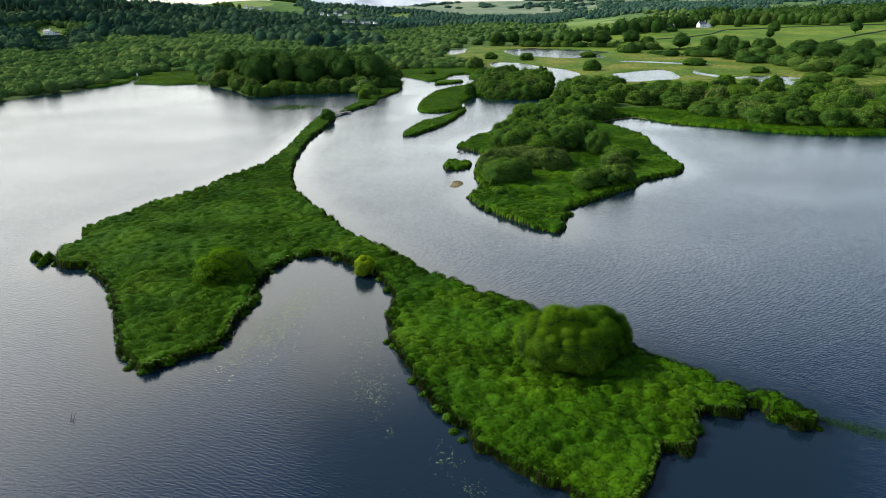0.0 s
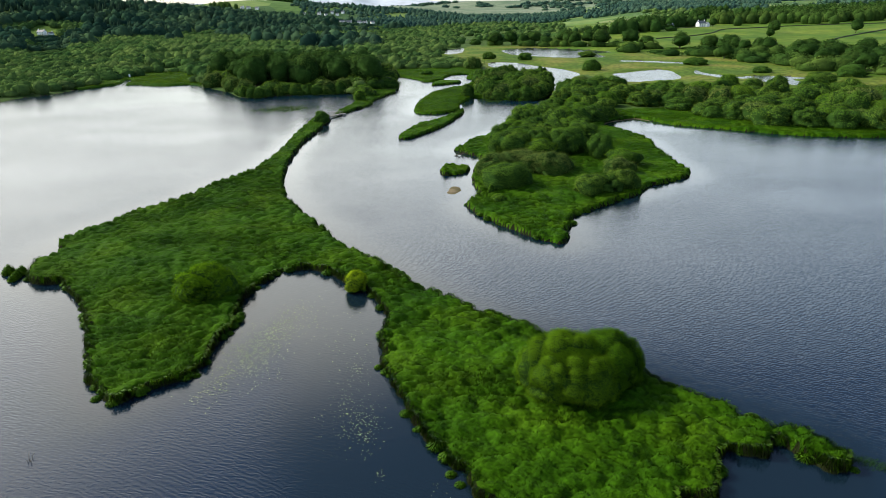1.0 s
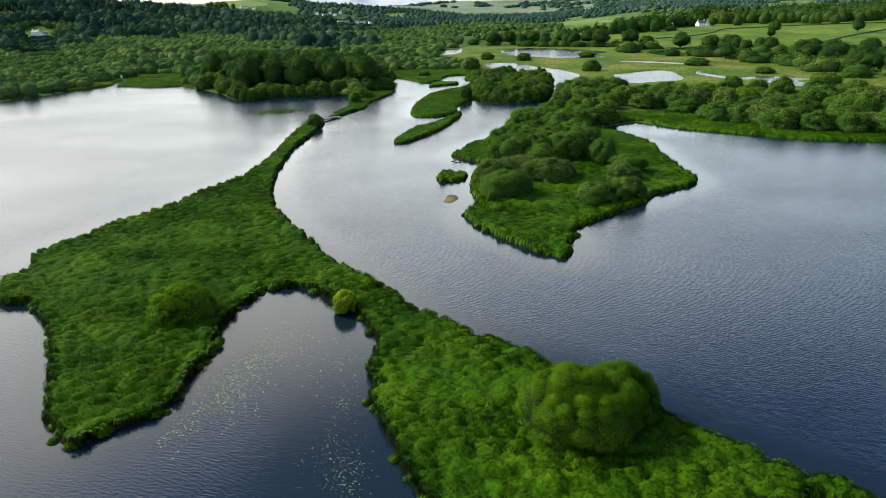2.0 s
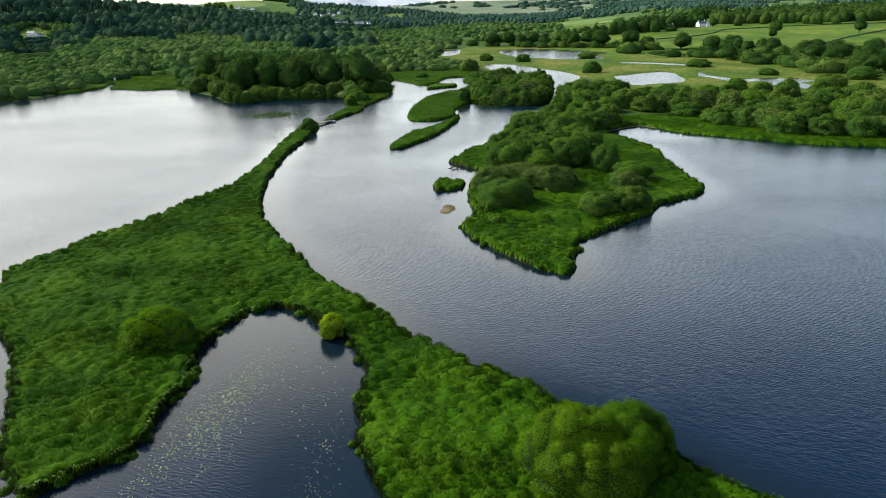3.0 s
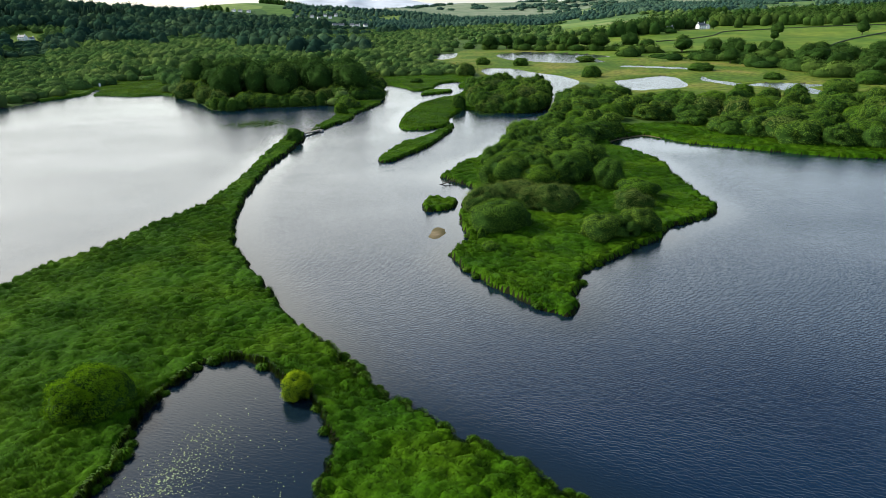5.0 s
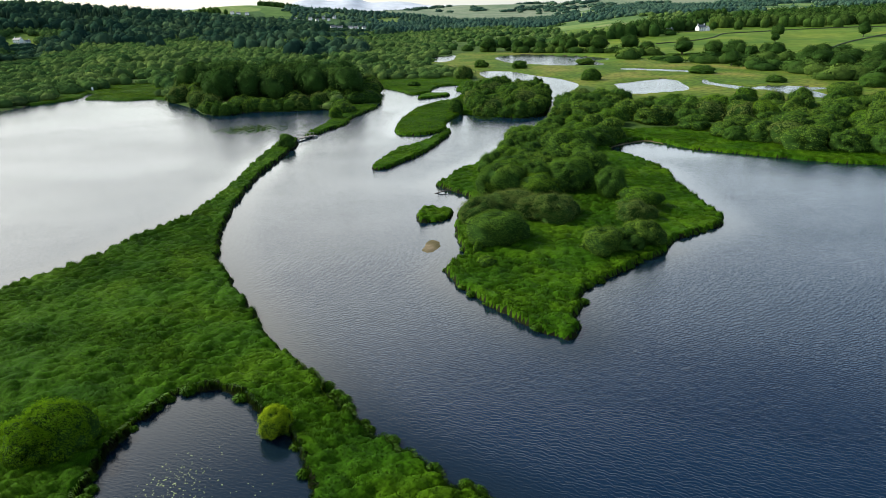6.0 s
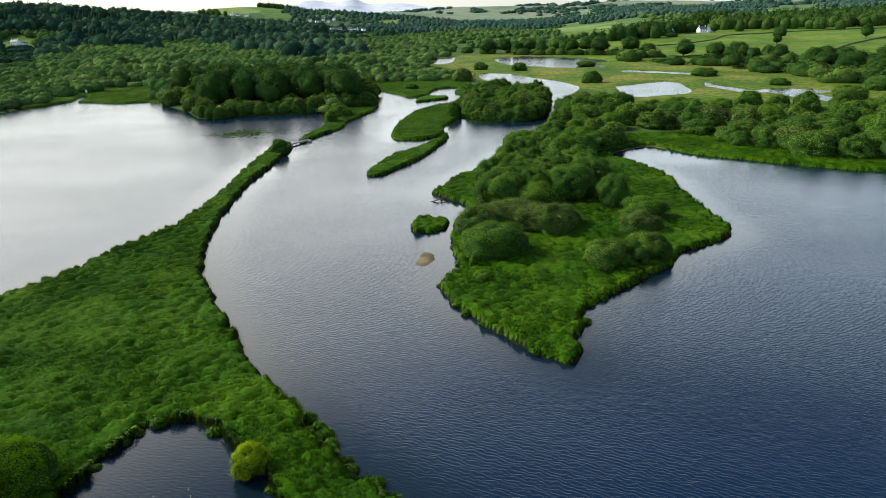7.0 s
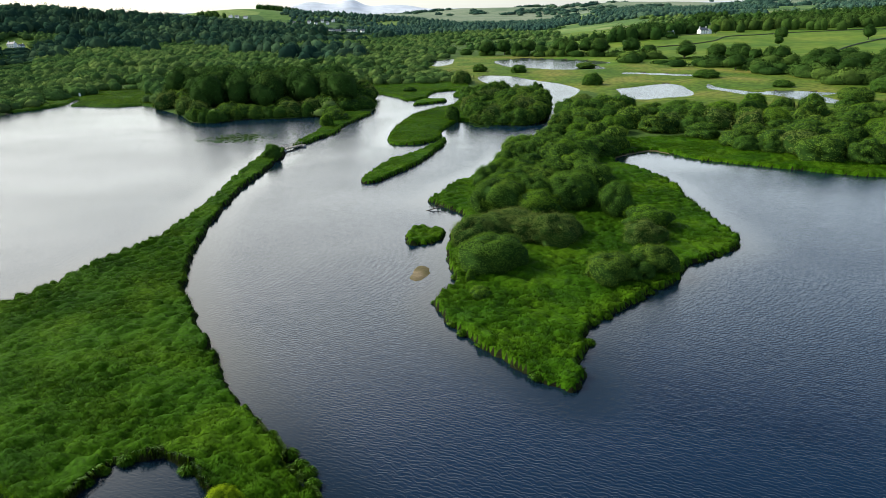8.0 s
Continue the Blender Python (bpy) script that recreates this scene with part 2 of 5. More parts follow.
M_WOOD = plain("weathered_timber", (0.22, 0.20, 0.17), 0.85, 4.0, 0.35)
M_WHITE = plain("white_lime_wash", (0.84, 0.84, 0.82), 0.85, 0.8, 0.08)
M_SLATE = plain("slate", (0.10, 0.11, 0.125), 0.6, 1.5, 0.25)
M_STONE = plain("field_stone", (0.055, 0.065, 0.04), 0.9, 0.8, 0.35)
M_CONCRETE = plain("concrete", (0.25, 0.24, 0.22), 0.9, 1.0, 0.25)
M_GLASS = plain("dark_window_glass", (0.02, 0.025, 0.03), 0.1, 1.0, 0.2, 0.5)

M_WATER, n, l, b = matter("lake_water", 0.1, 0.5)
b.inputs["IOR"].default_value = 1.333
calm = n.new("ShaderNodeMapRange")             # wind patches: glassy to rippled
calm.inputs["From Min"].default_value, calm.inputs["From Max"].default_value = 0.35, 0.65
calm.inputs["To Min"].default_value, calm.inputs["To Max"].default_value = 0.62, 1.05
l.new(noise_node(n, l, 0.018, 3, (1, 1.6, 1), 20), calm.inputs["Value"])
gale = n.new("ShaderNodeMapRange")
gale.inputs["To Min"].default_value, gale.inputs["To Max"].default_value = 0.04, 0.17
l.new(gale.outputs["Result"], b.inputs["Roughness"])
wc = n.new("ShaderNodeTexCoord")
wm = n.new("ShaderNodeMapping")
wm.inputs["Rotation"].default_value = (0, 0, radians(-62))
l.new(wc.outputs["Object"], wm.inputs["Vector"])
wave = n.new("ShaderNodeTexWave")
wave.inputs["Scale"].default_value, wave.inputs["Distortion"].default_value = 0.66, 11.0
wave.inputs["Detail"].default_value, wave.inputs["Detail Scale"].default_value, wave.inputs["Detail Roughness"].default_value = 4.0, 1.4, 0.65
l.new(wm.outputs["Vector"], wave.inputs["Vector"])
w1 = wave.outputs["Fac"]
w2 = noise_node(n, l, 2.2, 3, (0.6, 1.2, 1), 30)
wsum = n.new("ShaderNodeMath")
wsum.operation = "MULTIPLY_ADD"
l.new(w2, wsum.inputs[0])
wsum.inputs[1].default_value = 0.8
l.new(w1, wsum.inputs[2])
lee_node = n.new("ShaderNodeAttribute")          # still water in the lee of the banks
lee_node.attribute_name = "open"
l.new(blend(n, l, "MIX", lee_node.outputs["Fac"], (0.004, 0.011, 0.018), (0.001, 0.0105, 0.027)), b.inputs["Base Color"])   # peaty shallows, blue depth
still = n.new("ShaderNodeMapRange")
still.inputs["To Min"].default_value, still.inputs["To Max"].default_value = 0.26, 1.0
l.new(lee_node.outputs["Fac"], still.inputs["Value"])
force = n.new("ShaderNodeMath")
force.operation = "MULTIPLY"
l.new(calm.outputs["Result"], force.inputs[0])
l.new(still.outputs["Result"], force.inputs[1])
wmul = n.new("ShaderNodeMath")
wmul.operation = "MULTIPLY"
l.new(wsum.outputs[0], wmul.inputs[0])
l.new(force.outputs[0], wmul.inputs[1])
l.new(force.outputs[0], gale.inputs["Value"])
bump(n, l, b, wmul.outputs[0], 1.0, 0.0155)


# ---- mesh helpers ----
rng = np.random.default_rng(7)


def grid_hash(ix, iy, k):
    h = (ix.astype(np.int64) * 374761393 + iy.astype(np.int64) * 668265263 + k * 974634777) & 0xFFFFFFFF
    h = ((h ^ (h >> 13)) * 1274126177) & 0xFFFFFFFF
    h = ((h ^ (h >> 16)) * 2246822519) & 0xFFFFFFFF
    return ((h ^ (h >> 15)) & 0xFFFFFF) / float(0xFFFFFF)


def vnoise(x, y, k=0):
    """Smooth value noise, -1 to 1, about one bump per metre."""
    ix, iy = np.floor(x), np.floor(y)
    fx, fy = x - ix, y - iy
    fx, fy = fx * fx * (3 - 2 * fx), fy * fy * (3 - 2 * fy)
    a, b_ = grid_hash(ix, iy, k), grid_hash(ix + 1, iy, k)
    c, d = grid_hash(ix, iy + 1, k), grid_hash(ix + 1, iy + 1, k)
    return 2 * ((a * (1 - fx) + b_ * fx) * (1 - fy) + (c * (1 - fx) + d * fx) * fy) - 1


def fbm(x, y, k=0, octaves=4):
    s, a, total = 0, 1.0, 0
    for o in range(octaves):
        s, total, a = s + a * vnoise(x * 2**o + 17.3 * o, y * 2**o - 9.1 * o, k + o), total + a, a * 0.5
    return s / total


def domes(x, y, k=0):
    """Tussocks: rounded domes, 0 to 1, about one to a metre."""
    ix, iy, best = np.floor(x), np.floor(y), np.zeros_like(x)
    for dx in (-1, 0, 1):
        for dy in (-1, 0, 1):
            cx, cy = ix + dx, iy + dy
            px, py = cx + grid_hash(cx, cy, k), cy + grid_hash(cx, cy, k + 1)
            r = 0.5 + 0.35 * grid_hash(cx, cy, k + 2)
            best = np.maximum(best, (0.55 + 0.45 * grid_hash(cx, cy, k + 3)) * np.clip(1 - ((x - px) ** 2 + (y - py) ** 2) / r**2, 0, 1) ** 0.7)
    return best


def smooth(a, lo, hi):
    t = np.clip((a - lo) / (hi - lo), 0, 1)
    return t * t * (3 - 2 * t)


def shore(points, step=2.5):
    """A closed, rounded line through the corners of a plan."""
    p = np.array(points, float)
    out = []
    for i in range(len(p)):
        a, b_, c, d = p[i - 1], p[i], p[(i + 1) % len(p)], p[(i + 2) % len(p)]
        k = int(max(1, min(12, np.linalg.norm(c - b_) // step)))
        for t in np.arange(k) / k:
            out.append(0.5 * (2 * b_ + (c - a) * t + (2 * a - 5 * b_ + 4 * c - d) * t**2 + (3 * b_ - a - 3 * c + d) * t**3))
    return np.array(out)


def inside(x, y, line, reach=1e9):
    """Signed distance in metres to a closed line, positive inside it."""
    x, y = np.asarray(x, float), np.asarray(y, float)
    d2, odd = np.full(x.shape, reach), np.zeros(x.shape, bool)
    q = np.roll(line, -1, axis=0)
    for (ax, ay), (bx, by) in zip(line, q):
        ex, ey = bx - ax, by - ay
        t = np.clip(((x - ax) * ex + (y - ay) * ey) / (ex * ex + ey * ey + 1e-9), 0, 1)
        d2 = np.minimum(d2, (x - ax - t * ex) ** 2 + (y - ay - t * ey) ** 2)
        if ay != by:
            odd ^= ((ay > y) != (by > y)) & (x < ex * (y - ay) / ey + ax)
    return np.where(odd, 1, -1) * np.sqrt(d2)


def mesh_of(name, verts, faces, mats, index=None, is_smooth=False, normals=None):
    """A mesh from arrays: verts (n, 3), faces (m, 3 or 4)."""
    me = bpy.data.meshes.new(name)
    verts, faces = np.asarray(verts, np.float32), np.asarray(faces, np.int32)
    m, k = faces.shape
    me.vertices.add(len(verts))
    me.vertices.foreach_set("co", verts.ravel())
    me.loops.add(m * k)
    me.loops.foreach_set("vertex_index", faces.ravel())
    me.polygons.add(m)
    me.polygons.foreach_set("loop_start", np.arange(0, m * k, k, dtype=np.int32))
    me.polygons.foreach_set("use_smooth", np.full(m, is_smooth))
    for mt in mats if isinstance(mats, (list, tuple)) else [mats]:
        me.materials.append(mt)
    if index is not None:
        me.polygons.foreach_set("material_index", np.asarray(index, np.int32))
    me.update(calc_edges=True)
    me.validate()
    if normals is not None:
        me.normals_split_custom_set_from_vertices(np.asarray(normals, np.float32))
    return me


def part(name, data, parent, label="", m=None):
    """One mesh object under a thing or under a part. data: a mesh, or (bmesh, material)."""
    if isinstance(data, tuple):
        bm, mt = data
        me = bpy.data.meshes.new(name)
        bm.to_mesh(me)
        bm.free()
        me.materials.append(mt)
        data = me
    ob = new(name, data)
    ob.parent = parent
    if m is not None:
        ob.matrix_basis = m
    return tagged(ob, label)


def thing(name, m, label, category, group=""):
    ob = new(name)
    ob.empty_display_size = 0.2
    ob.matrix_basis = m
    return tagged(ob, label, category, group)


def box(size, at=(0, 0, 0), bevel=0.0):
    bm = bmesh.new()
    bmesh.ops.create_cube(bm, size=1)
    bmesh.ops.scale(bm, vec=size, verts=bm.verts)
    if bevel:
        bmesh.ops.bevel(bm, geom=bm.edges[:], offset=bevel, segments=1, affect="EDGES")
    bmesh.ops.translate(bm, vec=at, verts=bm.verts)
    return bm


def stick(points, radii, sides=6):
    """A tapered, bent round branch through some points."""
    bm = bmesh.new()
    rings = []
    for i, (p, r) in enumerate(zip(points, radii)):
        p = Vector(p)
        ahead = (Vector(points[min(i + 1, len(points) - 1)]) - Vector(points[max(i - 1, 0)])).normalized()
        side = ahead.cross(Vector((0.3, 0.9, 0.2))).normalized()
        up = ahead.cross(side)
        rings.append([bm.verts.new(p + r * (math.cos(a) * side + math.sin(a) * up)) for a in np.linspace(0, 2 * math.pi, sides, endpoint=False)])
    for u, v in zip(rings, rings[1:]):
        for k in range(sides):
            bm.faces.new((u[k], u[(k + 1) % sides], v[(k + 1) % sides], v[k]))
    bm.faces.new(rings[-1])
    bm.faces.new(rings[0][::-1])
    return bm


# ---- plan: shores of the lake, its islands and pools (metres) ----
LAKE_WEST = [(-420, 200), (-300, 262), (-235, 300), (-217, 324), (-216, 345), (-208, 358), (-203, 378), (-194, 400), (-193, 412), (-199, 432), (-195, 433), (-188, 412), (-186, 402), (-180, 402), (-160, 394),
             (-145, 396), (-127, 375), (-111, 356), (-99, 335), (-88, 330), (-80, 338), (-62, 338), (-46, 341), (-41, 330), (-36, 322), (-30, 328),
             (-25, 345), (-24, 368), (-28, 405), (-33, 430), (-25, 420), (-16, 405), (-10, 389), (-6, 388.5), (-2.5, 392), (0.3, 395), (1.4, 407), (4.7, 421), (9.5, 428), (16.5, 428), (15.6, 416), (14.4, 401), (19.5, 398)]
LAKE_NORTH = [(20.5, 391), (15.9, 380), (13.5, 366), (9.5, 360), (4, 354), (-3.7, 339), (-7, 326), (-9.6, 311), (-11, 298), (-11.5, 280), (-9, 270), (-1, 270), (6.5, 277), (7.4, 293), (11, 308),
              (15, 318), (22, 310), (33, 305), (40, 304), (46, 312), (53, 335), (56, 358), (54, 395), (50, 437), (38, 457), (34, 511), (54, 510),
              (68, 474), (81, 446), (83, 415), (70, 375), (63, 350), (58, 325), (52, 300), (45, 280), (36, 264), (27, 250)]
LAKE_EAST = [(19.4, 231), (15.5, 223), (9, 212), (5, 202), (3.3, 199), (5.6, 194.7), (9.3, 189.8), (11.2, 184), (8.3, 174), (7.1, 164.5),
             (7.7, 157), (8.1, 148), (6.3, 145.7), (4.9, 141), (5.8, 137), (7.4, 133.5), (10.9, 127.6), (14, 122.7), (17, 119), (18.9, 117),
             (21, 116), (22.9, 119), (23.2, 123), (24.8, 127), (24.5, 129.7), (26.7, 132.7), (31.8, 137), (37.5, 142.8), (44.3, 148.6)]
LAKE_SOUTH = [(47.9, 154.4), (52.5, 156.7), (60.4, 163), (61.6, 169), (61.6, 178.6), (62, 193.7), (63.2, 208.4), (60.4, 222.4), (56, 233),
              (57, 240), (62, 245), (70, 249), (74, 246), (79, 236), (87, 229), (99, 220), (111, 211.5), (123, 207.5), (138, 205.5), (200, 200),
              (420, 150), (520, -100), (300, -420), (-300, -420), (-520, -150)]
SPIT_WEST = [(-66.6, 103.1), (-69.9, 110.6), (-68, 114.4), (-70.6, 120), (-69.5, 126.6), (-66.4, 134), (-65.3, 140), (-59.4, 149.8), (-54.6, 167),
             (-51.4, 171), (-49, 195), (-49.9, 233), (-49.5, 262)]
SPIT_CHANNEL = [(-43.4, 263.5), (-43.1, 235), (-44.1, 216.8), (-42.9, 190.2), (-40.6, 172.2), (-38.2, 159.8), (-34.8, 148.5), (-30.9, 141.5),
                (-28.5, 135.7), (-25.3, 130.6), (-21.3, 123.6), (-19.3, 119.7), (-13.9, 112), (-9.8, 106.5)]
SPIT_EAST = [(-5.3, 99.6), (0.7, 92.6), (4.8, 89), (11.6, 82.9), (17.5, 77), (22.6, 71.3), (26.6, 66.7), (29.6, 64.1), (32.8, 61.5), (35.9, 59.2),
             (37.2, 56.8), (35.9, 55), (34.7, 55.5), (33, 56.8), (31.8, 59.1), (29.6, 57.5), (26.6, 57.9), (25.3, 56.9), (24.2, 53.2), (22.6, 51.3),
             (19.7, 52.3), (19.4, 50.8), (17.8, 48.1), (16.3, 45.6)]
SPIT_SOUTH = [(13.9, 43.8), (10.8, 45.5), (7.7, 47.9), (5.6, 49.6), (4.4, 51.3), (2.9, 52.4), (1.9, 55.1), (0.5, 56.5), (-1.6, 60.6), (-3.9, 65.6),
              (-5.1, 69.7), (-7.6, 75.9), (-8.1, 84.9), (-9.1, 90.3), (-12, 97.3), (-15.1, 100.3)]
SPIT_COVE = [(-18.4, 103.8), (-22.7, 106.4), (-25.4, 105.4), (-27.6, 102.1), (-28.6, 98.4), (-29.2, 92.3), (-28.3, 85.6), (-29.2, 82), (-29.1, 77.8),
             (-29.2, 74.2), (-33, 71), (-36.4, 67.9), (-38.4, 70), (-41.1, 72.8), (-44.9, 79.9), (-48.5, 86.3), (-53.8, 94.7), (-57.2, 97.8), (-60.7, 101.8), (-63.5, 101)]
CAUSEWAY = [(-43.6, 273.5), (-41, 289), (-39.3, 314), (-42.5, 328), (-44, 346), (-24, 346), (-27.5, 326), (-30.8, 311), (-31.4, 297), (-36.7, 281.5), (-40.6, 270)]
STRIP = [(-14.6, 219.2), (-11.2, 216.6), (-5.8, 226), (0, 238.1), (5.8, 258.2), (8.6, 270), (7.8, 277), (3, 265.3), (-3.7, 250.6), (-8.5, 244.6), (-12.6, 230.1)]
ISLET = [(-0.8, 175.1), (-0.7, 169.7), (1.3, 167.6), (4.5, 168.6), (7, 172.7), (6.7, 176.5), (3.8, 178.5), (1, 178.5)]
BAR = [(-5.8, 374), (-5.0, 369.5), (-0.6, 371.4), (4.8, 375.6), (10.3, 380), (10.5, 387.5), (6.2, 390.5), (0.5, 390), (-3.6, 384)]
SILT = [(1.0, 151.2), (2.7, 151.0), (4.2, 154.2), (3.5, 157.1), (1.9, 157.2)]
POOLS = [
    [(58, 655), (63, 594), (85, 563), (100, 548), (129, 549), (130, 588), (146, 601), (139, 632), (98, 678), (83, 685)],
    [(96, 372), (101, 398), (104.7, 417.7), (113.7, 421), (122, 428), (129.7, 432.5), (137.6, 437), (141.5, 429), (139, 412), (134.6, 391), (128, 379), (116, 374), (106, 370)],
    [(159.6, 431), (155.8, 416), (157, 406), (161, 398), (163, 389), (168, 384), (173, 389), (182.5, 389), (201, 374), (195, 369), (187, 370), (186, 358), (184, 343), (178, 341), (170, 359), (170, 373), (163, 375), (157, 380), (154, 392), (151, 402), (152, 414)],
    [(-4, 657), (10, 682), (21, 702), (19, 648), (7, 613)],
    [(130, 505), (150, 490), (172, 470), (176, 478), (155, 500), (134, 515)],
    [(196, 322), (205, 332), (240, 330), (262, 318), (255, 312), (225, 318)],
]
lake_line = shore(LAKE_WEST + LAKE_NORTH + LAKE_EAST + LAKE_SOUTH)
pool_lines = [shore(p, 6) for p in POOLS]
GROVE_B = [(17.2, 201.5), (21.5, 232), (41, 270), (62, 264), (57, 240), (46, 220), (36, 190), (20, 181)]
BELT_EAST = [(66, 352), (84, 334), (112, 312), (136, 316), (176, 301), (260, 290), (240, 235), (175, 222), (127, 224), (106, 233), (97, 246), (94, 266), (75, 281), (58, 265), (46, 274), (55, 310)]
WOOD_C = [(16, 340), (20, 319), (33, 308), (42, 306), (48, 318), (54, 338), (58, 354), (52, 384), (28, 392), (17, 352)]
WOOD_WEST = [(-98, 336), (-85, 339), (-47, 346), (-27, 352), (-27, 368), (-36, 424), (-79, 430), (-141, 421), (-118, 366)]
MEADOW_WEST = [(-181, 399), (-146, 394), (-143, 398), (-166, 455), (-192, 478), (-198, 447)]
MARSH = [(0, 597), (30, 720), (61, 738), (165, 636), (207, 527), (300, 480), (420, 380), (260, 300), (176, 303), (141, 340), (110, 330), (86, 345), (83, 411), (34, 440), (26, 500)]
marsh_line, meadow_line = shore(MARSH, 8), shore(MEADOW_WEST, 8)


def hills(x, y):
    """Height of the dry land round the lake."""
    r, b_ = np.hypot(x, y), np.degrees(np.arctan2(x, y))
    z = 0.55 + 0.12 * fbm(x / 9, y / 9, 3, 3)
    far = np.clip(r - 620, 0, None)
    east = smooth(b_, 7, 17) * (1 - smooth(b_, 75, 110))
    z = z + east * (0.0225 * far * (1 - 0.38 * smooth(far, 600, 2800)) + 3.0 * smooth(far, 20, 200) * fbm(x / 170, y / 170, 11, 3))

    def hump(cx, cy, h, sx, sy, turn=0.0):
        c, s = math.cos(radians(turn)), math.sin(radians(turn))
        u, v = (x - cx) * c + (y - cy) * s, -(x - cx) * s + (y - cy) * c
        return h * np.exp(-0.5 * ((u / sx) ** 2 + (v / sy) ** 2))

    z = z + hump(-650, 1210, 43, 130, 330, -38) + hump(-1150, 1000, 50, 300, 400)
    z = z + hump(-575, 2300, 53, 125, 220) + hump(-780, 2230, 42, 110, 180) + hump(-330, 2180, 33, 170, 140) + hump(-130, 2200, 14, 160, 150)
    z = z + hump(-810, 4590, 60, 120, 200) + hump(-545, 4615, 56, 62, 200) + hump(-680, 4600, 48, 200, 260) + hump(-270, 4650, 78, 170, 200)
    z = z + hump(-1500, 4300, 70, 600, 300)
    z = z + hump(-290, 3250, 40, 300, 260) + hump(500, 3900, 36, 420, 300) + hump(1000, 4000, 6, 500, 300) + hump(150, 4200, 34, 300, 280) + hump(230, 4700, 52, 240, 150)
    return z + smooth(r, 2300, 3700) * (9 + 11 * fbm(x / 420, y / 420, 21, 4)) * (1 - smooth(np.abs(b_), 70, 120))


def dry(x, y, reach=1e9):
    """Distance in metres inland from the lake and the pools; negative in the water."""
    s = -inside(x, y, lake_line)
    for p in pool_lines:
        s = np.minimum(s, -inside(x, y, p) - 0.8)
    return s


# ---- ground: one sheet to the horizon ----
angles = np.radians(np.concatenate([np.linspace(-180, -50, 44)[:-1], np.linspace(-50, 50, 391), np.linspace(50, 180, 44)[1:-1]]))
radii = np.concatenate([[2, 30, 60, 85], np.geomspace(100, 4850, 350)])
RR, AA = np.meshgrid(radii, angles, indexing="ij")
gx, gy = RR * np.sin(AA), RR * np.cos(AA)
s_dry = dry(gx, gy) + 0.6 * fbm(gx / 3, gy / 3, 5, 2) * (1 - smooth(RR, 150, 260)) + 1.2 * fbm(gx / 22, gy / 22, 6, 2)
tame = np.clip(RR / 250, 0.5, 3)
low = inside(gx, gy, shore([(0, 110), (66, 150), (68, 240), (60, 275), (40, 275), (-2, 215)], 20)) > 0
low |= ((gx > 67) & (gx < 169) & (gy > 200) & (gy < 267)) | ((gx > -214) & (gx < -139) & (gy > 380) & (gy < 479)) | ((gx > -13) & (gx < 49) & (gy > 266) & (gy < 398)) | ((gx > -38) & (gx < 22) & (gy > 386) & (gy < 468))     # here the sward is a finer sheet of its own
high = hills(gx, gy) * smooth(s_dry - 1.6 * low, -0.2, 1.2 * tame) - 1.6 * (1 - smooth(s_dry - 1.6 * low, -6, 0.4)) - 0.35 * low
n_a, n_r = len(angles), len(radii)
ring = np.arange(n_a)
faces = []
for i in range(n_r - 1):
    a = i * n_a + ring
    b_ = i * n_a + np.roll(ring, -1)
    faces.append(np.stack([a, b_, b_ + n_a, a + n_a], 1))
faces = np.concatenate(faces)
cxy = np.stack([gx.ravel(), gy.ravel()], 1)[faces].mean(1)
cx, cy = cxy.T
cr, cb = np.hypot(cx, cy), np.degrees(np.arctan2(cx, cy))
cs = s_dry.ravel()[faces].mean(1)
# 0 wood floor, 1 marsh, 2 pasture, 3 fields and hazed moor, 4 bed, 5 hazed fell, 6 bank
patchy = fbm(cx / 60, cy / 60, 31, 4)
ground_cover = np.zeros(len(cx), int)
ground_cover[(inside(cx, cy, marsh_line) > 4 * patchy)] = 1
ground_cover[inside(cx, cy, meadow_line) > 0] = 1
ground_cover[(cb > 10 + 2 * patchy) & (cr > 585 + 25 * patchy)] = 2
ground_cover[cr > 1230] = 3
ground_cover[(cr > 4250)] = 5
ground_cover[((cx + 548) / 46) ** 2 + ((cy - 975) / 62) ** 2 < 1 + 0.4 * patchy] = 2
ground_cover[(cs < 6) & (cr < 330)] = 1
ground_cover[cs < -0.8] = 4
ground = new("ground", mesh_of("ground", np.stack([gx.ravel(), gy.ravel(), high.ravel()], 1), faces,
                               [M_FLOOR, M_MARSH, M_PASTURE, M_COUNTRY, M_BED, M_HAZED_FELL, M_BANK], ground_cover, True))
tagged(ground, "green valley floor, marsh, pasture and low hills", "ground", kind="structure")

# ---- water: one level sheet; "open" tells how far from the lee of the shore it lies ----
wx = np.concatenate([[-1500, -600, -350], np.arange(-240, 241, 3.0), [350, 600, 1500]])
wy = np.concatenate([[-1500, -400, -100], np.arange(20, 521, 3.0), [650, 900, 1500]])
WX, WY = np.meshgrid(wx, wy)
lee = np.minimum(-inside(WX, WY, shore(SPIT_WEST + SPIT_CHANNEL + SPIT_EAST + SPIT_SOUTH + SPIT_COVE, 3)), inside(WX, WY, lake_line))
reach_e = smooth(WX, -34, -24)
for d_up in (4.0, 8.0, 12.0, 16.0):                   # the wind comes over the sedge from the far right
    lee = np.minimum(lee, -inside(WX + 0.45 * d_up, WY + 0.9 * d_up, shore(SPIT_WEST + SPIT_CHANNEL + SPIT_EAST + SPIT_SOUTH + SPIT_COVE, 3)) + 40 * (1 - reach_e) + 0.10 * d_up)
lee = np.minimum(lee, 0.5 + 9 * np.clip(np.hypot((WX - 76) / 26, (WY - 233) / 15) - 0.35, 0, 1))      # and in the head of the east bay
wid = np.arange(WX.size).reshape(WX.shape)
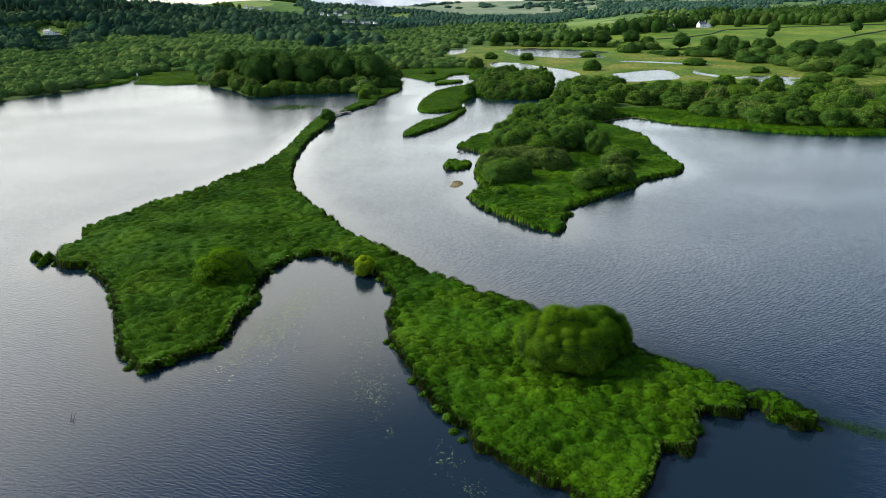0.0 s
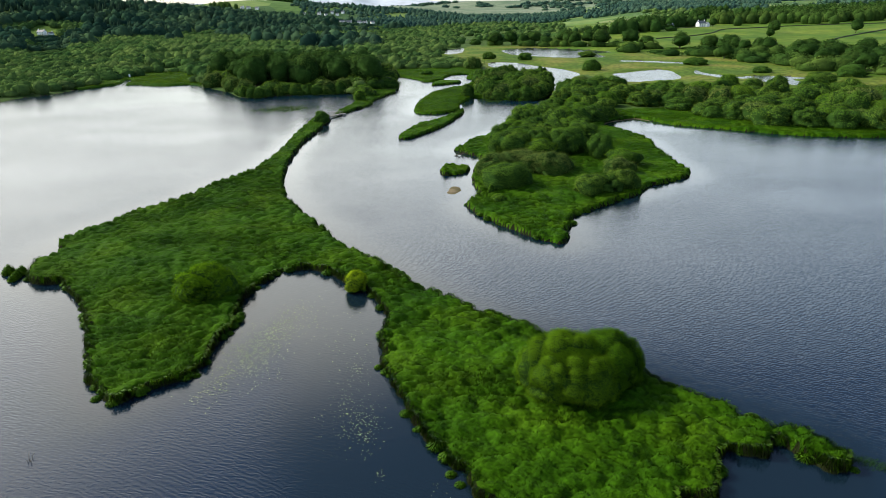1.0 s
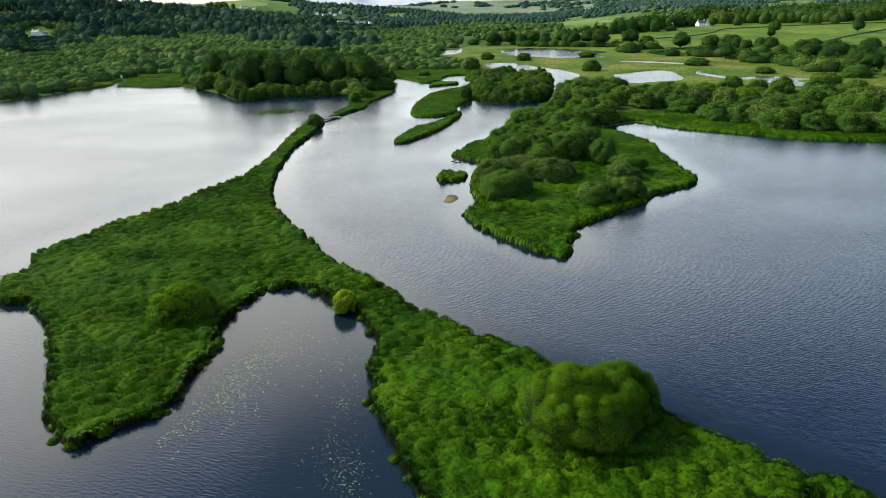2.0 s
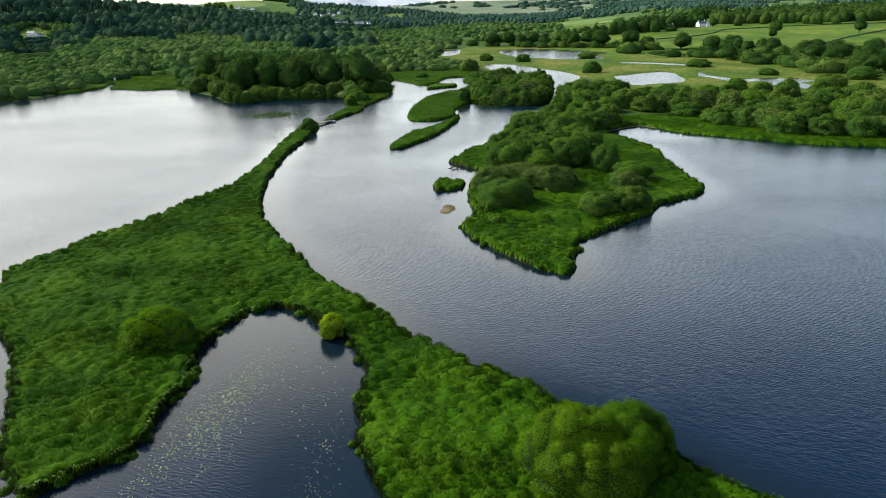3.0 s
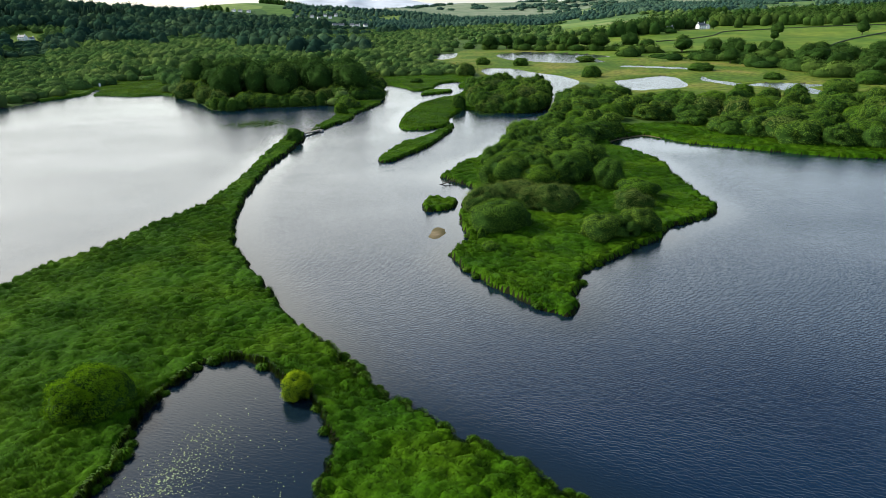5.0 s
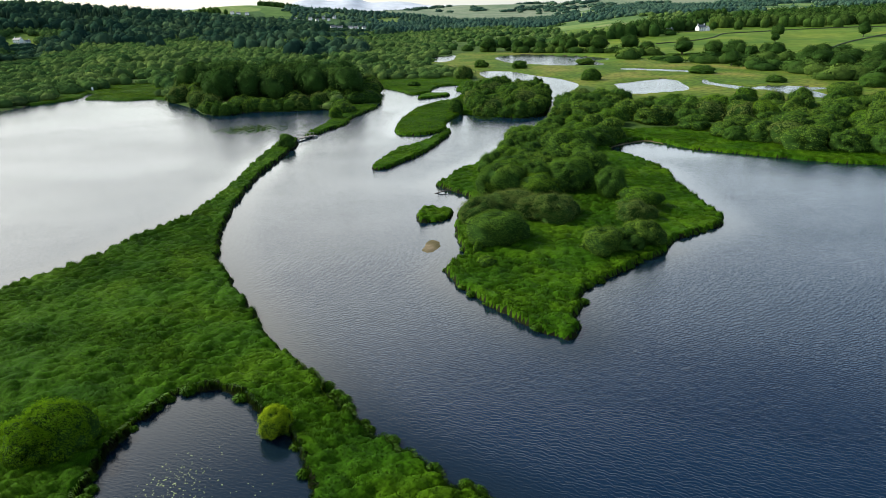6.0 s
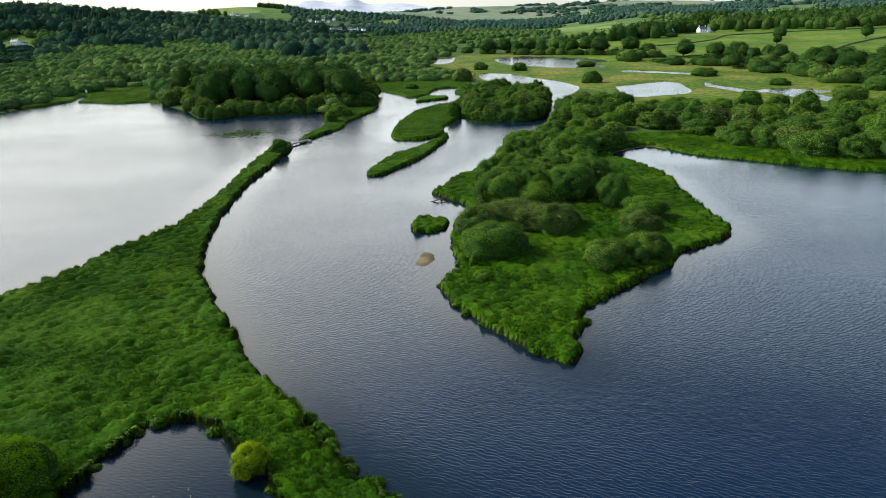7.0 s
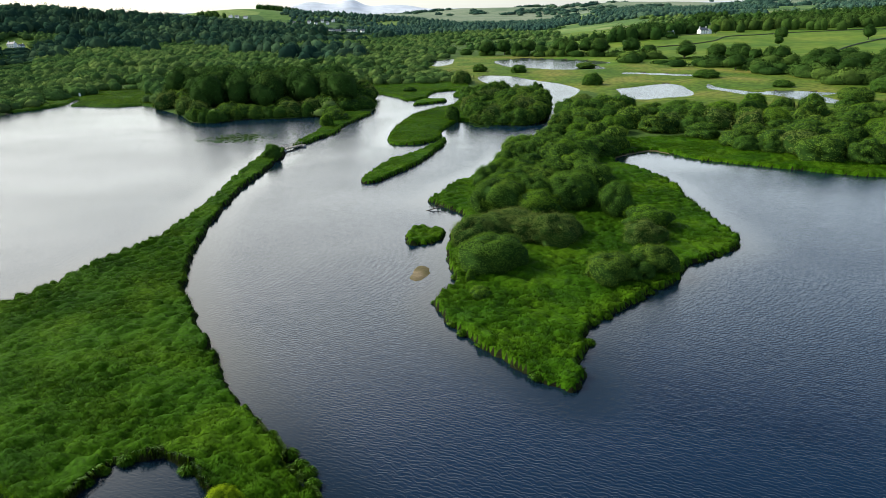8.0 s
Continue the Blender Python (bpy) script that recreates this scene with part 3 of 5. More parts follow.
me = mesh_of("water", np.stack([WX.ravel(), WY.ravel(), np.zeros(WX.size)], 1),
             np.stack([wid[:-1, :-1], wid[:-1, 1:], wid[1:, 1:], wid[1:, :-1]], -1).reshape(-1, 4), M_WATER, None, True)
me.attributes.new("open", "FLOAT", "POINT").data.foreach_set("value", np.where(np.hypot(WX, WY) > 330, 0.7, smooth(lee, 0.5, 9.0)).ravel().astype(np.float32))
water = new("water", me)
tagged(water, "dark wind-rippled lake water reflecting a pale sky", "water", kind="structure")


def ground_at(x, y):
    return float(hills(np.array([x], float), np.array([y], float))[0])


# ---- sedge-covered islands and spits ----
def tussocks(x, y, s):
    edge = 1 - smooth(s, 0.5, 3.0)
    swell = 0.25 * fbm(x / 6, y / 6, 51, 3)
    return (0.74 + 0.12 * edge) * (0.70 + 0.2 * vnoise(x / 9, y / 9, 57)) * domes(x / 1.9, y / 1.5, 61) + 0.30 * domes(x / 0.85, y / 0.75, 71) + 0.16 * fbm(x / 2.2, y / 1.4, 59, 2) + swell


def scallop(x, y):
    """How far the edge bulges out round the tussocks that stand on it."""
    return 0.8 * (domes(x / 1.9, y / 1.5, 61) - 0.45) + 0.35 * vnoise(x / 2.6, y / 2.6, 93)


def sedge_depth(x, y, line):
    """Distance in metres inward from the scalloped edge of a sward."""
    drawn = smooth(y, 66, 92)
    s = inside(x, y - 0.2 * drawn, line)
    return (-s - 0.1 if line is lake_line else s - 0.22 * drawn) + scallop(x, y)


def sward(name, label, line, cell, height=0.55, within=None, band=1e9, peat=0.15):
    """A low island of sedge: a turf with tussocks on it and a dark peaty bank round it."""
    lo, hi = line.min(0) - 2, line.max(0) + 2
    if within:
        lo, hi = np.maximum(lo, within[:2]), np.minimum(hi, within[2:])
    xs, ys = np.arange(lo[0], hi[0], cell), np.arange(lo[1], hi[1], cell)
    X, Y = np.meshgrid(xs, ys)
    X = X + 0.3 * cell * vnoise(X / cell * 0.7, Y / cell * 0.7, 81)
    Y = Y + 0.3 * cell * vnoise(X / cell * 0.7 + 40, Y / cell * 0.7, 83)
    s = sedge_depth(X, Y, line)
    Z = np.where(s > 0, height * smooth(s, -0.1, 0.45) + smooth(s, 0, 0.4) * tussocks(X, Y, s), np.maximum(-1.2, 1.5 * s))
    keep = (s > -0.9) & (s < band)
    idx = np.arange(X.size).reshape(X.shape)
    q = np.stack([idx[:-1, :-1], idx[:-1, 1:], idx[1:, 1:], idx[1:, :-1]], -1).reshape(-1, 4)
    q = q[keep.ravel()[q].any(1)]
    used, q2 = np.unique(q, return_inverse=True)
    q2 = q2.reshape(-1, 4)
    pts = np.stack([X.ravel(), Y.ravel(), Z.ravel()], 1)[used]
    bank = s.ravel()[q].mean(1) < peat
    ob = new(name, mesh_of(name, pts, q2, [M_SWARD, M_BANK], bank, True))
    tagged(ob, label, "island", kind="structure")
    return ob


def tufts(name, label, line, per_m2, blade, within=None, height=0.5, mat=None, fringe=0):
    """Sedge blades over a sward, as one mesh: bent narrow leaves in leaning clumps."""
    lo, hi = line.min(0), line.max(0)
    if within:
        lo, hi = np.maximum(lo, within[:2]), np.minimum(hi, within[2:])
    count = int(per_m2 * (hi[0] - lo[0]) * (hi[1] - lo[1]))
    x, y = rng.uniform(lo[0], hi[0], count), rng.uniform(lo[1], hi[1], count)
    cx, cy = np.meshgrid(np.arange(lo[0], hi[0] + 3, 3.0), np.arange(lo[1], hi[1] + 3, 3.0))
    near = inside(cx, cy, line) * (-1 if line is lake_line else 1) > -4
    kept = near[np.rint((y - lo[1]) / 3).astype(int), np.rint((x - lo[0]) / 3).astype(int)]
    x, y = x[kept], y[kept]
    count = len(x)
    if fringe:
        e = line[(line[:, 0] > lo[0]) & (line[:, 0] < hi[0]) & (line[:, 1] > lo[1]) & (line[:, 1] < hi[1])]
        e = np.repeat(e, fringe, axis=0) + rng.normal(0, 0.9, (len(e) * fringe, 2))
        x, y = np.concatenate([x, e[:, 0]]), np.concatenate([y, e[:, 1]])
    s = sedge_depth(x, y, line)
    ok = ((s > 0.0) & (np.arange(len(x)) < count)) | ((s > -0.3) & (s < 0.6) & (np.arange(len(x)) >= count))
    ok &= (fbm(x / 4, y / 4, 101, 2) > -0.75)
    x, y, s = x[ok], y[ok], s[ok]
    z = height * smooth(s, -0.1, 0.45) + smooth(s, 0, 0.4) * tussocks(x, y, s) - 0.08 - 0.15 * (s < 0)
    k = len(x)
    h0 = tussocks(x, y, s)
    fall_x, fall_y = h0 - tussocks(x + 0.12, y, s), h0 - tussocks(x, y + 0.12, s)       # blades droop down the sides of their tussock
    dx = fall_x * 8 + 0.5 * rng.normal(0, 1, k) + 0.75
    dy = fall_y * 8 + 0.5 * rng.normal(0, 1, k) + 0.8 * fbm(x / 11, y / 11, 113, 2)
    q = np.hypot(dx, dy) + 1e-6
    dx, dy = dx / q, dy / q
    long = blade * rng.uniform(0.6, 1.25, k) * (0.8 + 0.5 * fbm(x / 7, y / 7, 121, 2))
    bend = np.clip(0.45 * q, 0.35, 0.95) * rng.uniform(0.7, 1.15, k)
    wide = blade * rng.uniform(0.024, 0.052, k)
    base = np.stack([x, y, z], 1)
    side = np.stack([-dy, dx, np.zeros(k)], 1) * wide[:, None]
    tip = base + np.stack([dx * bend * long, dy * bend * long, (1.0 - 0.75 * bend) * long], 1)
    v = np.stack([base - side, base + side, tip], 1).reshape(-1, 3)
    f = np.arange(3 * k).reshape(-1, 3)
    clump = np.stack([fall_x / 0.10, fall_y / 0.10, np.ones(k)], 1)             # light falls on the clump, not on each blade
    clump = clump / np.linalg.norm(clump, axis=1, keepdims=True) + 0.3 * np.stack([-dx * 0.6, -dy * 0.6, np.full(k, 0.8)], 1) + rng.normal(0, 0.12, (k, 3))
    clump /= np.linalg.norm(clump, axis=1, keepdims=True)
    ob = new(name, mesh_of(name, v, f, mat or M_BLADE, None, True, np.repeat(clump, 3, axis=0)))
    return tagged(ob, label, "grass", kind="stuff")


def hanging(name, label, line, count, within, height=0.55):
    """Blades that droop over the edge of a sward, down to the water."""
    lo, hi = np.array(within[:2]), np.array(within[2:])
    e = line[(line[:, 0] > lo[0]) & (line[:, 0] < hi[0]) & (line[:, 1] > lo[1]) & (line[:, 1] < hi[1])]
    e = e[rng.integers(0, len(e), count)] + rng.normal(0, 0.9, (count, 2))
    x, y = e.T

    s = sedge_depth(x, y, line)
    ok = (s > 0.08) & (s < 0.5)
    x, y, s = x[ok], y[ok], s[ok]
    nx, ny = s - sedge_depth(x + 0.1, y, line), s - sedge_depth(x, y + 0.1, line)
    q = np.hypot(nx, ny) + 1e-6
    k = len(x)
    turn = rng.normal(0, 0.4, k)
    nx, ny = (nx * np.cos(turn) - ny * np.sin(turn)) / q, (nx * np.sin(turn) + ny * np.cos(turn)) / q
    base = np.stack([x, y, height * smooth(s, -0.1, 0.45) + smooth(s, 0, 0.4) * tussocks(x, y, s) + 0.02], 1)
    away = np.stack([nx, ny, np.full(k, 0.25)], 1)
    out = (s + rng.uniform(0.02, 0.22, k))[:, None] * np.stack([nx, ny, np.zeros(k)], 1)
    knee = base + 0.75 * out + np.array([0, 0, 1]) * rng.uniform(-0.02, 0.1, k)[:, None]
    tip = base + 1.15 * out - np.stack([np.zeros(k), np.zeros(k), (base[:, 2] - 0.03) * rng.uniform(0.35, 0.85, k)], 1)
    side = np.stack([-ny, nx, np.zeros(k)], 1) * rng.uniform(0.012, 0.03, k)[:, None]
    v = np.stack([base - side, base + side, knee + side, knee - side, tip + 0.3 * side, tip - 0.3 * side], 1).reshape(-1, 3)
    o = np.arange(k)[:, None] * 6
    f = np.concatenate([o + [0, 1, 2, 3], o + [3, 2, 4, 5]])
    return tagged(new(name, mesh_of(name, v, f, M_BLADE, None, True, np.repeat(away / np.linalg.norm(away, axis=1, keepdims=True), 6, axis=0))), label, "grass", kind="stuff")


spit_line = shore(SPIT_WEST + SPIT_CHANNEL + SPIT_EAST + SPIT_SOUTH + SPIT_COVE, 1.5)
cause_line = shore(CAUSEWAY, 1.5)
strip_line, islet_line, bar_line = shore(STRIP, 1.5), shore(ISLET, 1.0), shore(BAR, 2)
B_BOX, C_BOX = (0, 112, 68, 276), (-14, 266, 50, 400)
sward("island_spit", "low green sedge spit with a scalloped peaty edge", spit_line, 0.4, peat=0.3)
sward("island_causeway", "narrow grassy causeway between two waters", cause_line, 0.6)
sward("island_strip", "thin grassy strip of an island", strip_line, 0.5)
sward("island_islet", "tiny oval grassy islet", islet_line, 0.4, 0.4)
sward("island_bar", "narrow dark-edged grassy bar in the channel", bar_line, 0.8)
sward("island_grove", "green sedge shore of the wooded headland", lake_line, 0.5, within=B_BOX)
sward("island_meadow", "light green reed meadow shore", lake_line, 0.9, within=C_BOX, peat=-0.3)
T_BOX = (-40, 384, 24, 472)
sward("island_tongue", "bright green reed tongue before the willow carr", lake_line, 0.9, within=T_BOX, peat=-0.3)
tufts("sedge", "bright green reeds on the tongue of meadow", lake_line, 10, 1.0, T_BOX, 0.5, M_MEADOW)
SHORT = (-80, 40, 45, 180)
tufts("sedge", "long bright green sedge leaning in the wind", spit_line, 84, 0.62, SHORT, fringe=160)
tufts("sedge", "rank green sedge along the narrow neck", spit_line, 26, 0.72, (-60, 180, -40, 265))
tufts("sedge", "rank green sedge along the causeway", cause_line, 26, 0.8)
tufts("sedge", "dense green sedge on the thin strip", strip_line, 38, 0.65)
tufts("sedge", "short green sedge on the islet", islet_line, 60, 0.55, None, 0.4)
tufts("sedge", "bright green sedge on the wooded headland", lake_line, 38, 0.72, (0, 112, 66, 215), fringe=110)
tufts("sedge", "bright green sedge behind the grove", lake_line, 11, 0.9, (18, 215, 68, 276))
tufts("sedge", "light green reed meadow blades", lake_line, 18, 0.9, (-14, 266, 30, 370), 0.5, M_MEADOW)
hanging("sedge", "long sedge hanging over the peaty edge of the spit", spit_line, 70000, (-76, 42, 40, 112))
E_BOX, W_BOX = (66, 200, 170, 268), (-215, 380, -138, 480)
sward("shore_east", "green grassy shore below the willow thicket", lake_line, 0.5, within=E_BOX, band=22, peat=-0.1)
sward("shore_west", "light green meadow running down to the lake", lake_line, 1.2, within=W_BOX, peat=-0.6)
tufts("sedge", "rank grass along the thicket's shore", lake_line, 18, 0.9, E_BOX, 0.5, M_MEADOW)
tufts("sedge", "light green meadow grass by the lake", lake_line, 9, 1.2, W_BOX, 0.5, M_MEADOW)


# ---- trees and bushes ----
def leaf_sprays(p, nrm, size, seed):
    """Leaf sprays: small three-cornered leaves at p, facing about nrm."""
    g = np.random.default_rng(seed)
    k = len(p)
    nrm = nrm + g.normal(0, 0.4, (k, 3))
    nrm /= np.linalg.norm(nrm, axis=1, keepdims=True) + 1e-9
    t = np.cross(nrm, g.normal(0, 1, (k, 3)))
    t /= np.linalg.norm(t, axis=1, keepdims=True) + 1e-9
    u = np.cross(nrm, t)
    a = (size * g.uniform(0.6, 1.3, k))[:, None]
    b_ = a * g.uniform(0.45, 0.8, k)[:, None]
    v = np.stack([p - a * t - 0.1 * a * nrm, p + 0.35 * a * t - b_ * u, p + 0.7 * a * t + b_ * u - 0.1 * a * nrm], 1)
    return v.reshape(-1, 3), np.arange(3 * k).reshape(-1, 3), nrm


def soft_normals(leaf, lobe, core, hard=0.45):
    """Shading normals: mostly the crown's own round form, in part each leaf's."""
    q = hard * leaf + (1 - hard) * lobe
    q = np.concatenate([np.repeat(q, 3, axis=0), core])
    return q / (np.linalg.norm(q, axis=1, keepdims=True) + 1e-9)


ICO = bmesh.new()
bmesh.ops.create_icosphere(ICO, subdivisions=2, radius=1)
ICO_V = np.array([v.co[:] for v in ICO.verts])
ICO_F = np.array([[v.index for v in f.verts] for f in ICO.faces])
ICO.free()
ICO = bmesh.new()
bmesh.ops.create_icosphere(ICO, subdivisions=1, radius=1)
DOT_V = np.array([v.co[:] for v in ICO.verts])
DOT_F = np.array([[v.index for v in f.verts] for f in ICO.faces])
ICO.free()


def ball(level):
    bm = bmesh.new()
    bmesh.ops.create_icosphere(bm, subdivisions=level, radius=1)
    v, f = np.array([q.co[:] for q in bm.verts]), np.array([[q.index for q in p.verts] for p in bm.faces])
    bm.free()
    return v, f


def crown_form(seed, knobs, depth, tall, low, reach, mid=0.28):
    """The outline of a crown: a dome one metre across, swollen by knobs of foliage with creases between them.
    Gives a function from directions to places and normals."""
    g = np.random.default_rng(seed)
    k = g.normal(0, 1, (knobs * 3, 3))
    k /= np.linalg.norm(k, axis=1, keepdims=True)
    k = k[k[:, 2] > -0.45][:knobs]
    size = reach * g.uniform(0.7, 1.3, len(k))
    proud = g.uniform(0.72, 1.1, len(k))
    skew = g.uniform(-0.12, 0.12, 4)
    half = (tall - low) * (1.02 - mid)

    def form(d):
        ang = np.arccos(np.clip(d @ k.T, -1, 1)) / size
        swell = proud * np.clip(1 - ang**2, 0, 1) ** 0.6
        top = swell.argmax(1)
        r = 1 - depth + depth * swell.max(1)
        r = r * (1 + skew[0] * d[:, 0] + skew[1] * d[:, 1] + skew[2] * d[:, 0] * d[:, 1] * 2)
        p = d * r[:, None] * [0.5, 0.5, half] + [0, 0, low + (tall - low) * mid]
        c = k[top] * (1 - 0.9 * size[top])[:, None] * [0.5, 0.5, half] + [0, 0, low + (tall - low) * mid]
        n_ = p - c
        n_ = n_ / (np.linalg.norm(n_, axis=1, keepdims=True) + 1e-9) + 0.2 * d
        return p, n_ / (np.linalg.norm(n_, axis=1, keepdims=True) + 1e-9)

    return form


def crown_mesh(name, seed, mat, leaves, leaf, knobs=30, low=0.0, tall=0.62, depth=0.16, reach=0.42, level=3, wild=0.03, mid=0.28):
    """A crown of leaf sprays over a lumpy body with inner shade in its dark colour, one metre across and tall metres
    high.
    """
    g = np.random.default_rng(seed + 1)
    form = crown_form(seed, knobs, depth, tall, low, reach, mid)
    d = g.normal(0, 1, (leaves, 3))
    d /= np.linalg.norm(d, axis=1, keepdims=True)
    d[:, 2] = np.where(d[:, 2] < -0.55, -d[:, 2], d[:, 2])
    p, nn = form(d)
    p = p + nn * (g.normal(0.0, wild, leaves)[:, None]) * 0.5
    keep = p[:, 2] > 0.0
    p, nn = p[keep], nn[keep]
    v, tri, own = leaf_sprays(p, nn, leaf, seed)
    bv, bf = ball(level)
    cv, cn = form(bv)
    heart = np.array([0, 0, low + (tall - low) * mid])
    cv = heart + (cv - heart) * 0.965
    return mesh_of(name, np.concatenate([v, cv]), np.concatenate([tri, bf + len(v)]), [mat, M_SHADED_CORE], np.r_[np.zeros(len(tri), int), np.ones(len(bf), int)], True, soft_normals(own, nn, cn, 0.3))


def trunk_mesh(name, seed, height, thick, stems=1, spread=0.1):
    g = random.Random(seed)
    bm = bmesh.new()
    me = bpy.data.meshes.new(name)
    for i in range(stems):
        a = 2 * math.pi * (i + g.random() * 0.5) / stems
        o = spread * (0.25 if stems > 1 else 0)
        pts = [(o * math.cos(a), o * math.sin(a), -0.05), (1.6 * o * math.cos(a) + 0.02, 1.6 * o * math.sin(a), 0.35 * height), (spread * math.cos(a + 0.4), spread * math.sin(a + 0.4), height)]
        tmp = stick(pts, (thick, 0.7 * thick, 0.3 * thick))
        t = bpy.data.meshes.new("t")
        tmp.to_mesh(t)
        tmp.free()
        bm.from_mesh(t)
        bpy.data.meshes.remove(t)
    bm.to_mesh(me)
    bm.free()
    me.materials.append(M_BARK)
    return me


def limb_mesh(name, seed, z0, z1, out, thick):
    a = seed * 2.4
    tmp = stick([(0, 0, z0), (0.5 * out * math.cos(a), 0.5 * out * math.sin(a), 0.6 * (z0 + z1)), (out * math.cos(a), out * math.sin(a), z1)], (thick, 0.7 * thick, 0.25 * thick), 5)
    me = bpy.data.meshes.new(name)
    tmp.to_mesh(me)
    tmp.free()
    me.materials.append(M_BARK)
    return me


def bush_kind(seed, mat, leaves, leaf, knobs, wild=0.04, level=3, depth=0.27):
    return crown_mesh("crown", seed, mat, leaves, leaf, knobs, 0.0, 0.62, depth, 2.0 / math.sqrt(knobs), level, wild), trunk_mesh("stem", seed, 0.4, 0.03, 1, 0.03)


def tree_kind(seed, mat, leaves, leaf, knobs, low=0.15, tall=1.25):
    return (crown_mesh("crown", seed, mat, leaves, leaf, knobs, low, tall, 0.34, 2.1 / math.sqrt(knobs), 2, 0.06, 0.44), trunk_mesh("trunk", seed, 0.75 * tall, 0.035, 1, 0.04),
            [limb_mesh("limb", seed + i, 0.25 * tall, 0.65 * tall, 0.22, 0.014) for i in range(3)])


def plant(kind, name, x, y, wide, high, label, category, group="", native=0.62, z=None, turn=None):
    """One bush or tree, wide and high metres, on the ground."""
    turn = rng.uniform(0, 360) if turn is None else turn
    m = pose(x, y, (0.5 if z is None else z) - 0.15, 0, 0, turn)
    ob = thing(name, m, label, category, group)
    sc = Matrix.Diagonal((wide, wide, high / native, 1))
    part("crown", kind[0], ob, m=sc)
    part("stem" if len(kind) == 2 else "trunk", kind[1], ob, m=sc)
    for lm in kind[2] if len(kind) > 2 else ():
        part("limb", lm, ob, m=sc)
    return ob


WILLOWS_MID = [bush_kind(190 + i, M_WILLOW, 2600, 0.019, 22 + 5 * i, 0.04, 3, 0.34) for i in range(5)]
WILLOWS_FAR = [bush_kind(160 + i, M_WILLOW, 1150, 0.026, 18 + 4 * i, 0.04, 2) for i in range(4)]
SALLOWS_FAR = [bush_kind(170 + i, M_SALLOW, 1150, 0.026, 24, 0.05, 2) for i in range(2)]
OAKS_FAR = [tree_kind(180 + i, M_OAK, 1500, 0.031, 18 + 4 * i) for i in range(4)]
WILLOWS = [bush_kind(100 + i, M_WILLOW, 7500, 0.0118, 26 + 7 * i, 0.035, 3, 0.33) for i in range(4)]
SALLOWS = [bush_kind(120 + i, M_SALLOW, 7500, 0.012, 54, 0.06, 3, 0.26) for i in range(2)]
YOUNG = [bush_kind(130 + i, M_YOUNG, 6500, 0.0122, 30, 0.035, 3, 0.32) for i in range(2)]
FINE = [bush_kind(150, M_WILLOW_NEAR, 70000, 0.0068, 120, 0.035, 4, 0.2), bush_kind(151, M_WILLOW_NEAR, 46000, 0.0080, 90, 0.035, 4, 0.2), bush_kind(152, M_BRIGHT, 15000, 0.016, 34, 0.06, 3, 0.22), bush_kind(153, M_LIGHT, 32000, 0.0095, 90, 0.06, 4, 0.24)]

plant(FINE[0], "willow_bush", 13.7, 69.0, 11.2, 6.6, "large dense dark green willow bush on the sedge", "bush", native=0.62, turn=20)
plant(FINE[1], "willow_bush", 18.2, 70.0, 9.2, 5.9, "dense willow bush merging with a larger one", "bush", turn=100)
plant(FINE[2], "willow_bush", -13.1, 97.9, 3.5, 2.7, "small round yellow-green willow overhanging the cove", "bush", turn=0)
plant(FINE[3], "willow_bush", -35.2, 95.2, 8.6, 4.9, "loose yellow-green willow bush in the sedge", "bush", turn=60)
HEADLAND = [
    (14.4, 155.0, 13.2, 6.0, 0), (12.3, 166.5, 10.1, 5.6, 2), (19.9, 173.2, 12.8, 4.8, 2), (26.6, 167.0, 10.3, 5.6, 2), (18.5, 188.5, 14.2, 7.4, 0),
    (43.0, 183.8, 10.2, 7.0, 0), (46.8, 174.4, 10.7, 4.4, 1), (43.6, 165.7, 8.5, 4.2, 2), (32.5, 148.3, 9.0, 4.6, 0), (40.2, 151.2, 8.5, 4.6, 0),
    (23.0, 202.2, 13.0, 6.3, 0), (30.2, 201.0, 11.8, 6.3, 0), (35.5, 193.8, 12.5, 7.6, 0), (42.4, 204.9, 12.2, 6.5, 0), (10.6, 148.3, 2.0, 2.4, 1), (11.9, 142.7, 4.0, 1.8, 1),
    (16.2, 170.2, 11.0, 4.9, 2), (23.4, 169.6, 11.5, 4.7, 2), (29.5, 170.5, 8.0, 4.2, 2), (36.5, 149.4, 8.0, 4.0, 0),
]
WORDS = ["dark green dome-shaped willow bush on the headland", "bright yellow-green willow bush on the headland", "brownish grey-green sallow thicket on the headland"]
for i, (x, y, w, h, k) in enumerate(HEADLAND):
    plant((WILLOWS, YOUNG, SALLOWS)[k][i % (4, 2, 2)[k]], "willow_bush", x, y, w, h, WORDS[k], "bush", "bushes on the headland")
for i, (x, y, w, h) in enumerate([(97, 244, 9, 4.8), (103, 241, 9, 5.0), (109.5, 238.5, 10, 5.4), (111, 229, 14, 6.8), (121, 224.5, 13, 6.6), (130.5, 221, 12, 6.4), (141, 219, 13, 6.6), (153, 217, 13, 6.6)]):
    plant(WILLOWS_MID[i % 5], "willow_bush", x, y, w, h, "rounded willow standing forward on the grassy shore", "bush", "thicket along the east shore")
plant(WILLOWS[1], "willow_bush", -45.0, 251.8, 7.5, 4.4, "round olive willow bush beside the footbridge", "bush")
plant(YOUNG[0], "willow_bush", -37.9, 312.2, 6.8, 4.6, "light green willow bush on the causeway", "bush")
plant(WILLOWS[2], "willow_bush", 95.2, 437, 12.8, 7.0, "lone dark willow bush on the marsh", "bush", "bushes on the marsh")
plant(WILLOWS[0], "willow_bush", 63.5, 529, 13.1, 5.9, "low rounded willow bush on the marsh", "bush", "bushes on the marsh")
